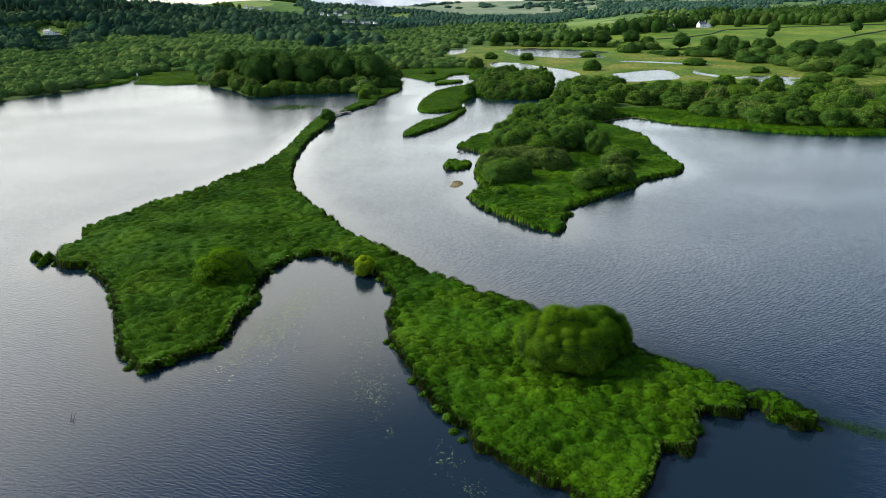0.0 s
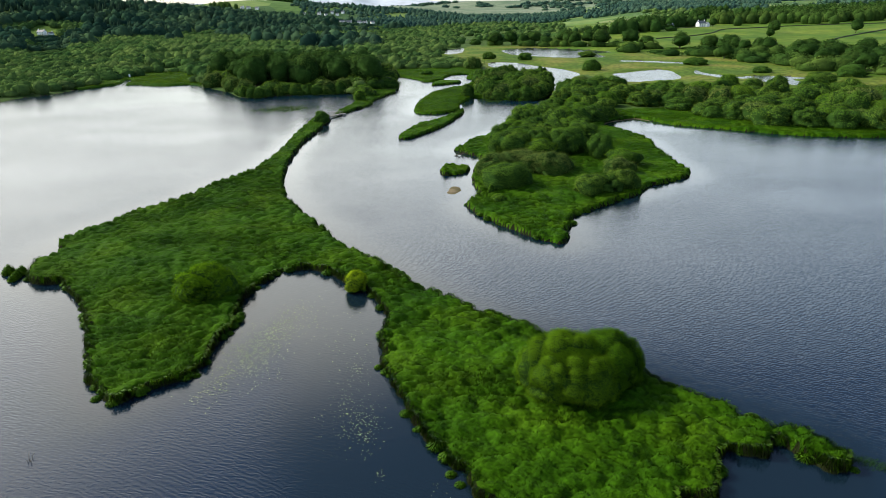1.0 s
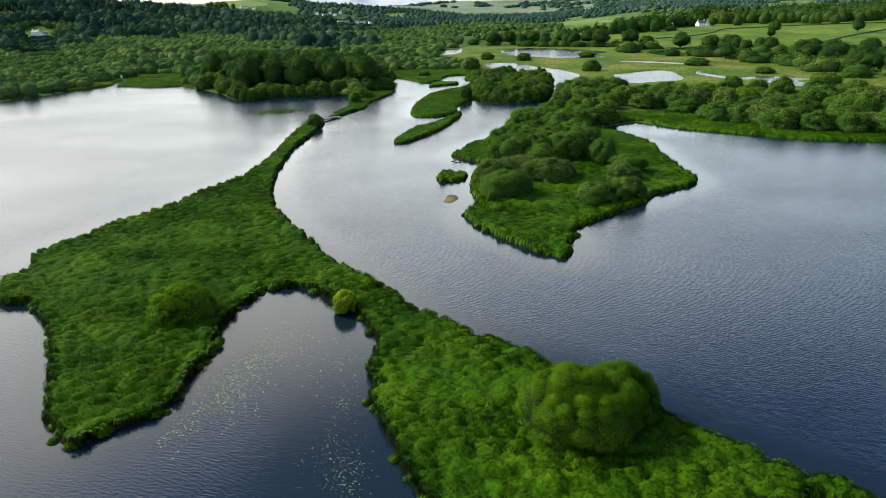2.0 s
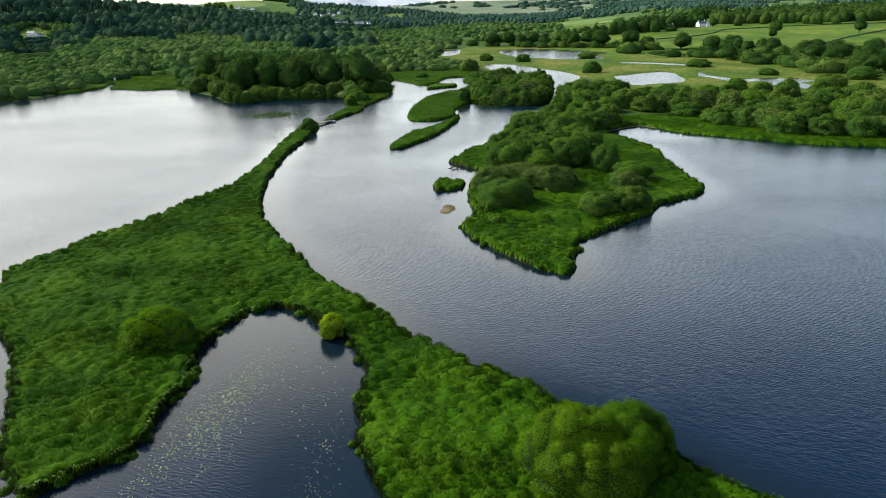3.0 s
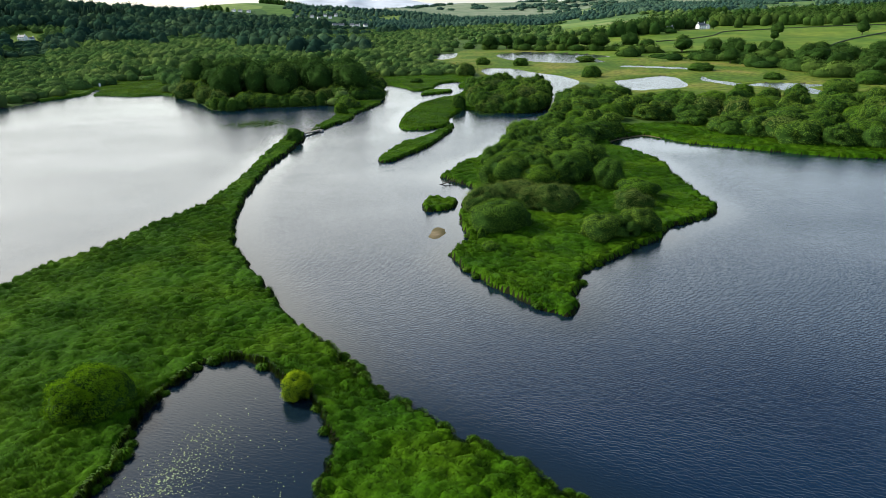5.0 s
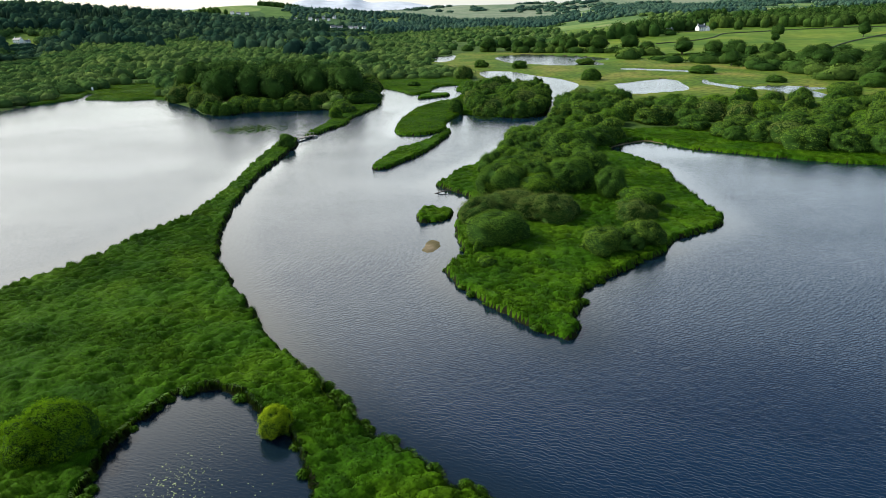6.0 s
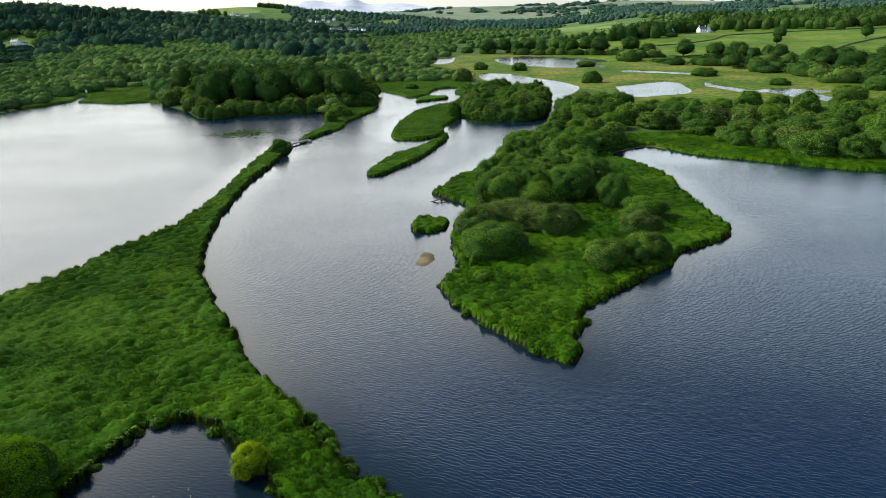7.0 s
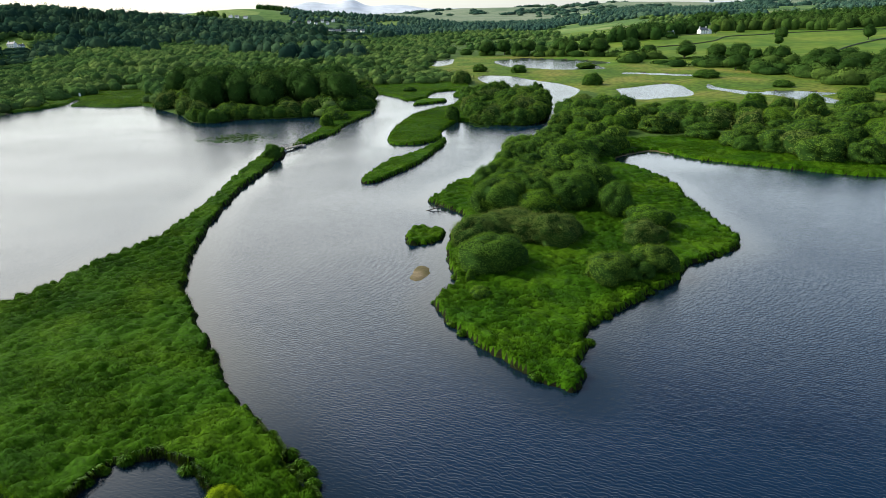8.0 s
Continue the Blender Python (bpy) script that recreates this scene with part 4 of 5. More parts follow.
plant(SALLOWS[0], "willow_bush", 20.5, 461, 13, 8.0, "grey-green sallow at the marsh edge", "bush", "bushes on the marsh")
plant(WILLOWS[3], "willow_bush", 37.5, 546, 12, 5.8, "low rounded willow bush on the marsh", "bush", "bushes on the marsh")
plant(WILLOWS[1], "willow_bush", -9.4, 424, 8, 3.0, "low dark bush in the reed meadow", "bush")
for x, y, w, h in [(170, 462, 20, 5), (222, 372, 17, 6), (187, 402, 12, 4), (190, 345, 18, 6), (250, 365, 18, 7), (118, 560, 18, 4)]:
    plant(WILLOWS[int(x) % 4], "willow_bush", x, y, w, h, "low spreading willow bush on the marsh", "bush", "bushes on the marsh")


def scatter(line, gap, seed, margin=0.0):
    """Places over a plan, a jittered grid of that gap."""
    g = np.random.default_rng(seed)
    lo, hi = line.min(0), line.max(0)
    X, Y = np.meshgrid(np.arange(lo[0], hi[0], gap), np.arange(lo[1], hi[1], gap * 0.87))
    X = X + 0.5 * gap * (np.arange(len(X))[:, None] % 2) + g.uniform(-0.33, 0.33, X.shape) * gap
    Y = Y + g.uniform(-0.33, 0.33, Y.shape) * gap
    x, y = X.ravel(), Y.ravel()
    ok = (inside(x, y, line) > margin) & (dry(x, y) > 1.5)
    return np.stack([x[ok], y[ok]], 1), g


pts, g = scatter(shore(GROVE_B, 8), 7.6, 5)
for i, (x, y) in enumerate(pts):
    w = g.uniform(8.5, 13)
    plant(((WILLOWS[i % 4] if y < 212 else WILLOWS_MID[i % 5]) if i % 6 else YOUNG[i % 2]), "willow_bush", x, y, w, g.uniform(5.2, 7.4), "rounded green willow in the headland grove", "bush", "bushes on the headland")
pts, g = scatter(shore(BELT_EAST, 8), 11.2, 6)
for i, (x, y) in enumerate(pts):
    w = g.uniform(10, 16)
    tallish = 1.0 + 0.35 * (fbm(np.array([x / 40]), np.array([y / 40]), 77, 2)[0])
    k = SALLOWS_FAR[i % 2] if i % 9 == 4 else YOUNG[i % 2] if i % 14 == 3 else WILLOWS_MID[i % 5]
    plant(k, "willow_bush", x, y, w, g.uniform(5.5, 9.0) * tallish, "rounded willow in the shore thicket", "bush", "thicket along the east shore")
pts, g = scatter(shore(WOOD_C, 8), 8.0, 8)
for i, (x, y) in enumerate(pts):
    plant(WILLOWS_MID[i % 5] if i % 5 else SALLOWS_FAR[0], "willow_bush", x, y, g.uniform(9, 13), g.uniform(6, 9), "dense rounded willow on the wooded island", "bush", "willows on the wooded island")
pts, g = scatter(shore(WOOD_WEST, 8), 10.0, 9)
for i, (x, y) in enumerate(pts):
    d = float(inside(np.array([x]), np.array([y]), shore(WOOD_WEST, 8))[0])
    if d < 9:
        plant(WILLOWS_FAR[i % 4] if i % 3 else SALLOWS_FAR[i % 2], "willow_bush", x, y, g.uniform(10, 15), g.uniform(6, 9), "grey-green willow fringing the dark wood", "bush", "wood on the west shore")
    else:
        plant(OAKS_FAR[i % 4], "oak_tree", x, y, g.uniform(12, 17), g.uniform(14, 19), "tall dark broadleaf tree in the shore wood", "tree", "wood on the west shore", 1.25)

g = np.random.default_rng(12)
for lo, label, group, kinds in [((13, 300, 56, 352), "dense willow overhanging the island's shore", "willows on the wooded island", WILLOWS_MID), ((-104, 322, -30, 344), "grey-green willow overhanging the lake shore", "wood on the west shore", WILLOWS_FAR)]:
    last = None
    for i, (x, y) in enumerate(lake_line):
        if lo[0] < x < lo[2] and lo[1] < y < lo[3] and (last is None or math.hypot(x - last[0], y - last[1]) > 5.0):
            ahead = lake_line[(i + 1) % len(lake_line)] - lake_line[i - 1]
            ahead = ahead / (np.hypot(*ahead) + 1e-9)
            last = (x, y)
            w = g.uniform(6.5, 11)
            inland = np.array([-ahead[1], ahead[0]])
            if inside(np.array([x + 3 * inland[0]]), np.array([y + 3 * inland[1]]), lake_line)[0] > 0:
                inland = -inland
            plant(kinds[i % len(kinds)], "willow_bush", x + (0.5 * w - 1.2) * inland[0], y + (0.5 * w - 1.2) * inland[1], w, g.uniform(4.0, 6.5), label, "bush", group, z=0.2)

thicket = []
# trees behind the pools and along the field edge
ROWS_OF_TREES = [((60, 745), (170, 672), 15, 11, 16), ((160, 612), (215, 540), 9, 7, 10), ((215, 540), (235, 450), 10, 7, 11),
                 ((190, 640), (262, 560), 11, 10, 14), ((262, 560), (300, 490), 9, 10, 13), ((230, 440), (262, 372), 10, 8, 12), ((250, 470), (300, 420), 10, 9, 13), ((275, 360), (330, 400), 9, 10, 14)]
for j, ((ax, ay), (bx, by), k, h0, h1) in enumerate(ROWS_OF_TREES):
    k = int(k * 1.3)
    g = np.random.default_rng(200 + j)
    for i in range(k):
        t = (i + g.uniform(-0.9, 0.9)) / (k - 1)
        x, y = ax + (bx - ax) * t + g.normal(0, 8), ay + (by - ay) * t + g.normal(0, 8)
        h = g.uniform(h0, h1) * g.choice([0.45, 0.7, 1.0, 1.0, 1.1])
        if h > 10:
            plant(OAKS_FAR[(i + j) % 4], "oak_tree", x, y, h * g.uniform(0.95, 1.4), h, "broad dark green tree along the field edge", "tree", "trees along the field edge", 1.25, z=ground_at(x, y))
        else:
            thicket.append((x, y, h * g.uniform(1.3, 1.8), h * 0.85))
for j, ((ax, ay), (bx, by), k, h0, h1) in enumerate(ROWS_OF_TREES):
    g = np.random.default_rng(260 + j)
    for i in range(20):
        t = g.uniform(-0.1, 1.1)
        x, y = ax + (bx - ax) * t + g.normal(0, 6) - 6, ay + (by - ay) * t + g.normal(0, 6) - 9
        if dry(np.array([x]), np.array([y]))[0] > 6:
            thicket.append((x, y, g.uniform(9, 17), g.uniform(4.5, 7.5)))
for x, y, h in [(368, 772, 15), (440, 740, 15), (330, 700, 9), (352, 905, 12), (430, 1160, 16), (475, 1300, 15)]:
    plant(OAKS_FAR[int(x) % 4], "oak_tree", x, y, h * 0.95, h, "lone spreading tree in the pasture", "tree", "pasture trees", 1.25, z=ground_at(x, y))


# ---- woods that nobody could count ----
VILLAGE = [(-407, 1968, 9), (-391, 2002, 8), (-370, 1985, 10), (-351, 2014, 9), (-329, 1996, 8), (-316, 2030, 9), (-298, 2004, 8), (-286, 2036, 8),
           (-224, 1578, 11), (-207, 1560, 13), (-187, 1588, 9), (-172, 1566, 10), (-158, 1600, 8), (-566, 2062, 11), (-540, 2058, 10), (-586, 2070, 9)]
HOMES = [(344, 926), (355, 934), (300, 915), (-543, 947), (-530, 950)] + [(x, y) for x, y, w in VILLAGE]


def by_home(x, y):
    """Whether a place lies in or before a garden."""
    near = np.zeros(x.shape, bool)
    for hx, hy in HOMES:
        near |= (np.abs(x - hx) < 15) & (y > hy - 40) & (y < hy + 12)
    return near


def scrub(x, y):
    """Trees stay low over the fields below the houses."""
    f = np.ones(x.shape)
    for hx, hy in HOMES:
        q = math.hypot(hx, hy)
        along, off = (x * hx + y * hy) / q, np.abs(x * hy - y * hx) / q
        f = np.where((off < 15) & (along > q - 380) & (along < q + 5), 0.33, f)
    return f


def wood(name, label, x, y, z, wide, high, mat, sprays, seed, cone=False, spray=0.17, lumpy=False):
    """Many crowns in one mesh: a core and leaf sprays for each."""
    g = np.random.default_rng(seed)
    t = len(x)
    high = high * scrub(x, y)
    d = g.normal(0, 1, (t, sprays, 3))
    d[..., 2] = np.abs(d[..., 2]) - 0.15 * np.linalg.norm(d, axis=2)
    d /= np.linalg.norm(d, axis=2, keepdims=True)
    ph = g.uniform(0, 6.28, (t, 1))
    lump = 1 + 0.16 * np.sin(3 * np.arctan2(d[..., 1], d[..., 0]) + ph) + 0.12 * np.sin(5 * d[..., 2] + 2 * ph) + g.normal(0, 0.06, (t, sprays))
    if cone:
        hz = np.sqrt(g.uniform(0, 1, (t, sprays)))
        rad = hz * (1 + g.normal(0, 0.12, (t, sprays)))
        a = g.uniform(0, 6.28, (t, sprays))
        c = np.stack([0.5 * rad * np.cos(a), 0.5 * rad * np.sin(a), 1.0 - hz * 0.9], -1)
    else:
        c = d * lump[..., None] * [0.5, 0.5, 0.62] + [0, 0, 0.36]
    sc = np.stack([wide, wide, high], 1)[:, None, :]
    at = np.stack([x, y, z], 1)[:, None, :]
    p = (at + c * sc).reshape(-1, 3)
    face = c * [1, 1, 0.35] if cone else d
    face = (face / (np.linalg.norm(face, axis=2, keepdims=True) + 1e-9)).reshape(-1, 3)
    v, tri, own = leaf_sprays(p, face + [0, 0, 0.1], np.repeat(spray * wide, sprays), seed)
    core = np.array([0.47, 0.47, 0.58]) * DOT_V + [0, 0, 0.36]
    if cone:
        core = np.where(DOT_V[:, 2:] > 0.1, DOT_V * [0.24, 0.24, 0.6], DOT_V * [0.44, 0.44, 0.3]) + [0, 0, 0.38]
    form, form_f = (ICO_V, ICO_F) if lumpy else (DOT_V, DOT_F)
    core = np.repeat((np.array([0.43, 0.43, 0.53]) * ICO_V + [0, 0, 0.36] if lumpy else core)[None], t, axis=0)
    if lumpy:
        core = core * (1 + 0.16 * np.sin(7 * ICO_V[None, :, 0] + 9 * ph[..., None][:, :, 0]) * np.sin(6 * ICO_V[None, :, 1] + 5 * ph[..., None][:, :, 0]))[..., None]
    cv = (at + core * sc).reshape(-1, 3)
    cf = (form_f[None] + len(form) * np.arange(t)[:, None, None]).reshape(-1, 3)
    ob = new(name, mesh_of(name, np.concatenate([v, cv]), np.concatenate([tri, cf + len(v)]), mat, None, True, soft_normals(own, face, np.tile(form, (t, 1)), 0.25)))
    tone = np.clip(0.5 + 0.28 * g.normal(0, 1, t) + 0.5 * fbm(x / 70, y / 70, 191, 3), 0, 1)
    ob.data.attributes.new("tone", "FLOAT", "POINT").data.foreach_set("value", np.concatenate([np.repeat(tone, sprays * 3), np.repeat(tone, len(form))]).astype(np.float32))
    return tagged(ob, label, "woodland", kind="stuff")


def spread(x0, x1, y0, y1, gap, seed):
    g = np.random.default_rng(seed)
    X, Y = np.meshgrid(np.arange(x0, x1, gap), np.arange(y0, y1, gap))
    return (X + g.uniform(-0.4, 0.4, X.shape) * gap).ravel(), (Y + g.uniform(-0.4, 0.4, Y.shape) * gap).ravel(), g


def seen_side(x, y):
    return np.abs(np.degrees(np.arctan2(x - 3, y))) < 40


def carr_ok(x, y):
    west = (x < 22) & (inside(x, y, marsh_line) < -3)
    west &= ~((x > -37) & (y < 466))
    return west & (dry(x, y) > 3) & (inside(x, y, shore(WOOD_WEST, 8)) < 0) & (inside(x, y, meadow_line) < 1) & (np.hypot(x, y) < 1180)


tx, ty, tw, th = np.array(thicket).T
wood("marsh_thicket", "low rounded willows along the marsh edge", tx, ty, hills(tx, ty) - 0.4, tw, th, M_THICKET, 330, 299, spray=0.05, lumpy=True)

x, y, g = spread(-420, 60, 300, 620, 8.0, 301)
ok = carr_ok(x, y) & seen_side(x, y) & (fbm(x / 38, y / 38, 131, 3) > -0.38)
x, y = x[ok], y[ok]
high = g.uniform(3.6, 7.4, len(x)) * (1 + 0.55 * fbm(x / 45, y / 45, 141, 2))
wood("willow_carr", "dense low willow carr of rounded grey-green crowns", x, y, hills(x, y) - 0.3, 6.0 + 9.0 * g.beta(1.6, 2.6, len(x)), high, M_CARR, 150, 302, spray=0.058, lumpy=True)
x, y, g = spread(-900, 60, 620, 1180, 10.5, 303)
ok = carr_ok(x, y) & seen_side(x, y) & (fbm(x / 50, y / 50, 131, 3) > -0.36)
x, y = x[ok], y[ok]
wood("willow_carr", "distant willow carr filling the valley floor", x, y, hills(x, y) - 0.3, g.uniform(9.5, 14, len(x)), g.uniform(6, 9, len(x)) * (1 + 0.4 * fbm(x / 60, y / 60, 141, 2)), M_CARR, 60, 304, spray=0.07)

x, y, g = spread(-1000, -60, 680, 1600, 14.5, 305)
ridge = hills(x, y)
ok = seen_side(x, y) & ((ridge > 5) | (fbm(x / 90, y / 90, 151, 3) > 0.25)) & (((x + 548) / 50) ** 2 + ((y - 970) / 75) ** 2 > 1) & (dry(x, y) > 5) & ~by_home(x, y)
x, y, ridge = x[ok], y[ok], ridge[ok]
dark = fbm(x / 80, y / 80, 161, 3) + 0.01 * (ridge - 25)
fir = dark > 0.36
wood("hill_wood", "dark mixed broadleaf wood on the ridge", x[~fir], y[~fir], ridge[~fir] - 0.5, 13 + 13 * g.beta(1.6, 2.2, (~fir).sum()), g.uniform(9, 21, (~fir).sum()), M_HAZED_HILLWOOD, 84, 306, spray=0.07, lumpy=True)
wood("fir_plantation", "dark conifer plantation on the ridge", x[fir], y[fir], ridge[fir] - 0.5, g.uniform(8, 11, fir.sum()), g.uniform(13, 20, fir.sum()), M_CONIFER, 48, 307, True, 0.12)

x, y, g = spread(-700, 1500, 780, 2600, 15.5, 308)
b_ = np.degrees(np.arctan2(x, y))
r = np.hypot(x, y)
mid = fbm(x / 120, y / 120, 171, 4)
ok = seen_side(x, y) & (r > 800) & (b_ > -12) & (mid > np.where(b_ > 10, 0.16, -0.16 + 0.10 * smooth(r, 1500, 2600))) & (dry(x, y) > 8)
ok &= ~((b_ > 12) & (r < 1080)) & ~by_home(x, y)
x, y = x[ok], y[ok]
wide, tall = 9 + 11 * g.beta(1.3, 2.6, len(x)), g.uniform(5, 16, len(x))
near = np.hypot(x, y) < 1500 + 250 * fbm(x / 90, y / 90, 175, 2)
tall = np.where(near, 0.62 * tall, tall)
wood("valley_scrub", "grey-green scrub and willows across the valley floor", x[near], y[near], hills(x, y)[near] - 0.5, wide[near], tall[near], M_CARR, 34, 309, spray=0.09)
wood("valley_wood", "scattered dark woods across the far valley", x[~near], y[~near], hills(x, y)[~near] - 0.5, wide[~near], tall[~near], M_HAZED_FARWOOD, 24, 312, spray=0.11)
x, y, g = spread(-1600, 2400, 2500, 4200, 44.0, 310)
ok = seen_side(x, y) & (fbm(x / 260, y / 150, 181, 4) > 0.27)
x, y = x[ok], y[ok]
wood("far_wood", "dim dark plantations on the far hills", x, y, hills(x, y) - 1, g.uniform(30, 56, len(x)), g.uniform(10, 16, len(x)), M_HAZED_FARWOOD, 32, 311, spray=0.10)
# the woods by the farm
for name, label, ax, ay, bx, by, wide, k, seed in [("farm_wood", "dark shelter wood beside the white farm", 215, 850, 350, 985, 30, 90, 320), ("hill_copse", "dark copse on the pasture hill", 480, 985, 720, 1060, 60, 210, 321), ("hill_copse", "dark wood climbing the pasture hill", 540, 1120, 800, 1210, 80, 230, 326),
                                                   ("hill_copse", "row of dark trees across the pasture", 395, 1010, 470, 990, 16, 26, 322), ("hill_copse", "tall trees on the upper pasture", 430, 1180, 520, 1330, 18, 24, 323), ("hill_copse", "dark trees crowning the far green hill", -560, 2290, -430, 2250, 18, 44, 324), ("hill_copse", "dark trees beside the hill farm", -690, 2100, -600, 2080, 14, 20, 325)]:
    g = np.random.default_rng(seed)
    t = g.uniform(0, 1, k)
    x, y = ax + (bx - ax) * t + g.normal(0, wide * 0.5, k), ay + (by - ay) * t + g.normal(0, wide * 0.5, k)
    keep = np.hypot(x - 340, y - 915) > 34
    x, y = x[keep], y[keep]
    wood(name, label, x, y, hills(x, y) - 0.5, g.uniform(12, 17, len(x)), g.uniform(13, 19, len(x)), M_OAK, 130, seed + 30, spray=0.075)


# ---- field walls ----
def field_wall(points, label, tall=0.9, thick=0.6):
    p = shore(points + points[-2:0:-1], 12)
    p = p[: len(p) // 2 + 1]
    g = np.random.default_rng(len(points))
    v, f = [], []
    for i, (x, y) in enumerate(p):
        tx, ty = p[min(i + 1, len(p) - 1)] - p[max(i - 1, 0)]
        q = math.hypot(tx, ty) + 1e-9
        nx, ny = -ty / q * thick / 2, tx / q * thick / 2
        z, h = ground_at(x, y), tall * g.uniform(0.8, 1.25)
        v += [(x - nx, y - ny, z - 0.5), (x - 0.7 * nx, y - 0.7 * ny, z + h), (x + 0.7 * nx, y + 0.7 * ny, z + h), (x + nx, y + ny, z - 0.5)]
        if i:
            o = 4 * i
            f += [(o - 4, o, o + 1, o - 3), (o - 3, o + 1, o + 2, o - 2), (o - 2, o + 2, o + 3, o - 1)]
    return tagged(new("field_wall", mesh_of("field_wall", v, f, M_STONE)), label, "wall", "field walls")


for run in ([(230, 745), (300, 790), (345, 850), (400, 880)], [(235, 870), (300, 905), (350, 925)], [(330, 610), (400, 690), (480, 760), (540, 800)], [(400, 880), (470, 900), (560, 905), (680, 930)],
            [(470, 1340), (540, 1380), (640, 1400)], [(390, 1120), (470, 1180), (600, 1220)], [(345, 930), (380, 1010), (390, 1120)]):
    field_wall(run, "dark mossy dry-stone field wall")


# ---- houses ----
def house(x, y, turn, long=12, deep=7, eaves=5.0, ridge=8.0, label="", chimneys=2, rows=2, lean=0.0, z=None):
    ob = thing("house", pose(x, y, (ground_at(x, y) if z is None else z) - 0.3, 0, 0, turn), label, "house", "houses in the valley")
    bm = bmesh.new()
    L, D = long / 2, deep / 2
    base = [bm.verts.new(p) for p in ((-L, -D, 0), (L, -D, 0), (L, D, 0), (-L, D, 0))]
    top = [bm.verts.new(p) for p in ((-L, -D, eaves), (L, -D, eaves), (L, D, eaves), (-L, D, eaves))]
    g1, g2 = bm.verts.new((-L, 0, ridge)), bm.verts.new((L, 0, ridge))
    for q in ((0, 1), (2, 3)):
        bm.faces.new((base[q[0]], base[q[1]], top[q[1]], top[q[0]]))
    bm.faces.new((base[1], base[2], top[2], g2, top[1]))
    bm.faces.new((base[3], base[0], top[0], g1, top[3]))
    bm.faces.new(base[::-1])
    part("wall", (bm, M_WHITE), ob)
    slope = math.degrees(math.atan2(ridge - eaves, D))
    run = math.hypot(ridge - eaves, D) + 0.4
    for s in (-1, 1):
        part("roof", (box((long + 0.6, run, 0.18)), M_SLATE), ob, m=pose(0, s * (D / 2 + 0.1), (eaves + ridge) / 2 + 0.08, -s * slope))
    for i in range(chimneys):
        part("chimney", (box((0.9, 0.7, 1.8), (0, 0, 0), 0.05), M_WHITE), ob, m=pose((-1) ** i * (L - 0.6), 0, ridge + 0.6))
    n_w = max(2, int(long // 3))
    pane = box((0.9, 0.08, 1.3), (0, 0, 0))
    pm = bpy.data.meshes.new("window")
    pane.to_mesh(pm)
    pane.free()
    pm.materials.append(M_GLASS)
    for k in range(rows):
        for i in range(n_w):
            part("window", pm, ob, m=pose(-L + long * (i + 0.5) / n_w, -D - 0.03, 1.6 + 2.5 * k))
    return ob


house(344, 926, 20, 11, 7, 5.0, 8, "white farmhouse with a slate roof among trees")
house(354, 934, 110, 8, 5.5, 3.8, 6.2, "white gabled farm wing beside the farmhouse", 1, 1)
house(300, 915, 20, 8, 5, 3.5, 5.5, "small white cottage beside the dark wood", 1, 1)
house(-543, 947, -10, 10, 7, 4.6, 7.0, "white house below a sloping field")
house(-533, 950, 60, 6, 5, 3, 4.8, "white outbuilding beside the house", 1, 1)
for i, (x, y, w) in enumerate(VILLAGE):
    house(x, y, (i * 37) % 50 - 25, w, 8, 5, 8, "white village house with a slate roof", i % 2, 2)
for x, y, w in [(190, 2310, 18), (230, 1900, 16), (250, 1905, 14)]:
    house(x, y, 10, w, 12, 5, 8, "pale farm building across the valley", 0, 1)


# ---- by the water ----
bridge = thing("footbridge", pose(-42.4, 267.5, 0.5, 0, 0, 58), "short weathered timber footbridge across the gap", "bridge")
for i in range(16):
    part("plank", (box((0.5, 1.4, 0.07), (-4.4 + i * 0.58, 0, 0.2)), M_WOOD), bridge)
for s in (-0.65, 0.65):
    part("beam", (box((9.2, 0.18, 0.25), (0, s, 0.04)), M_WOOD), bridge)
    part("rail", (box((9.0, 0.09, 0.1), (0, s, 1.25)), M_WOOD), bridge)
    for i in range(5):
        part("post", (box((0.12, 0.12, 2.6), (-4.2 + 2.1 * i, s, 0.0)), M_WOOD), bridge)
for x in (-4.6, 4.6):
    part("abutment", (box((1.2, 3.4, 1.6), (x, 0, -0.6), 0.08), M_CONCRETE), bridge)

silt = shore(SILT, 0.6)
sx, sy = np.meshgrid(np.arange(0, 6, 0.25), np.arange(150, 159, 0.25))
ss = inside(sx, sy, silt) + 0.3 * fbm(sx, sy, 9, 2)
ids = np.arange(sx.size).reshape(sx.shape)
q = np.stack([ids[:-1, :-1], ids[:-1, 1:], ids[1:, 1:], ids[1:, :-1]], -1).reshape(-1, 4)
q = q[(ss.ravel()[q] > -0.5).any(1)]
tagged(new("silt_bar", mesh_of("silt_bar", np.stack([sx.ravel(), sy.ravel(), np.clip(0.16 * ss, -0.15, 0.13).ravel()], 1), q, M_SAND, None, True)), "low brown silt bar just above the water", "sandbar", kind="structure")

bx, by = np.meshgrid(np.arange(52, 80, 0.5), np.arange(230, 254, 0.5))
bs = -inside(bx, by, lake_line) + 0.5 * fbm(bx / 2, by / 2, 19, 2)
ids = np.arange(bx.size).reshape(bx.shape)
q = np.stack([ids[:-1, :-1], ids[:-1, 1:], ids[1:, 1:], ids[1:, :-1]], -1).reshape(-1, 4)
near = np.hypot((bx.ravel()[q].mean(1) - 64) / 10.5, (by.ravel()[q].mean(1) - 244) / 8)
q = q[(np.abs(bs.ravel()[q] + 0.3) < 2.2).all(1) & (near < 1)]
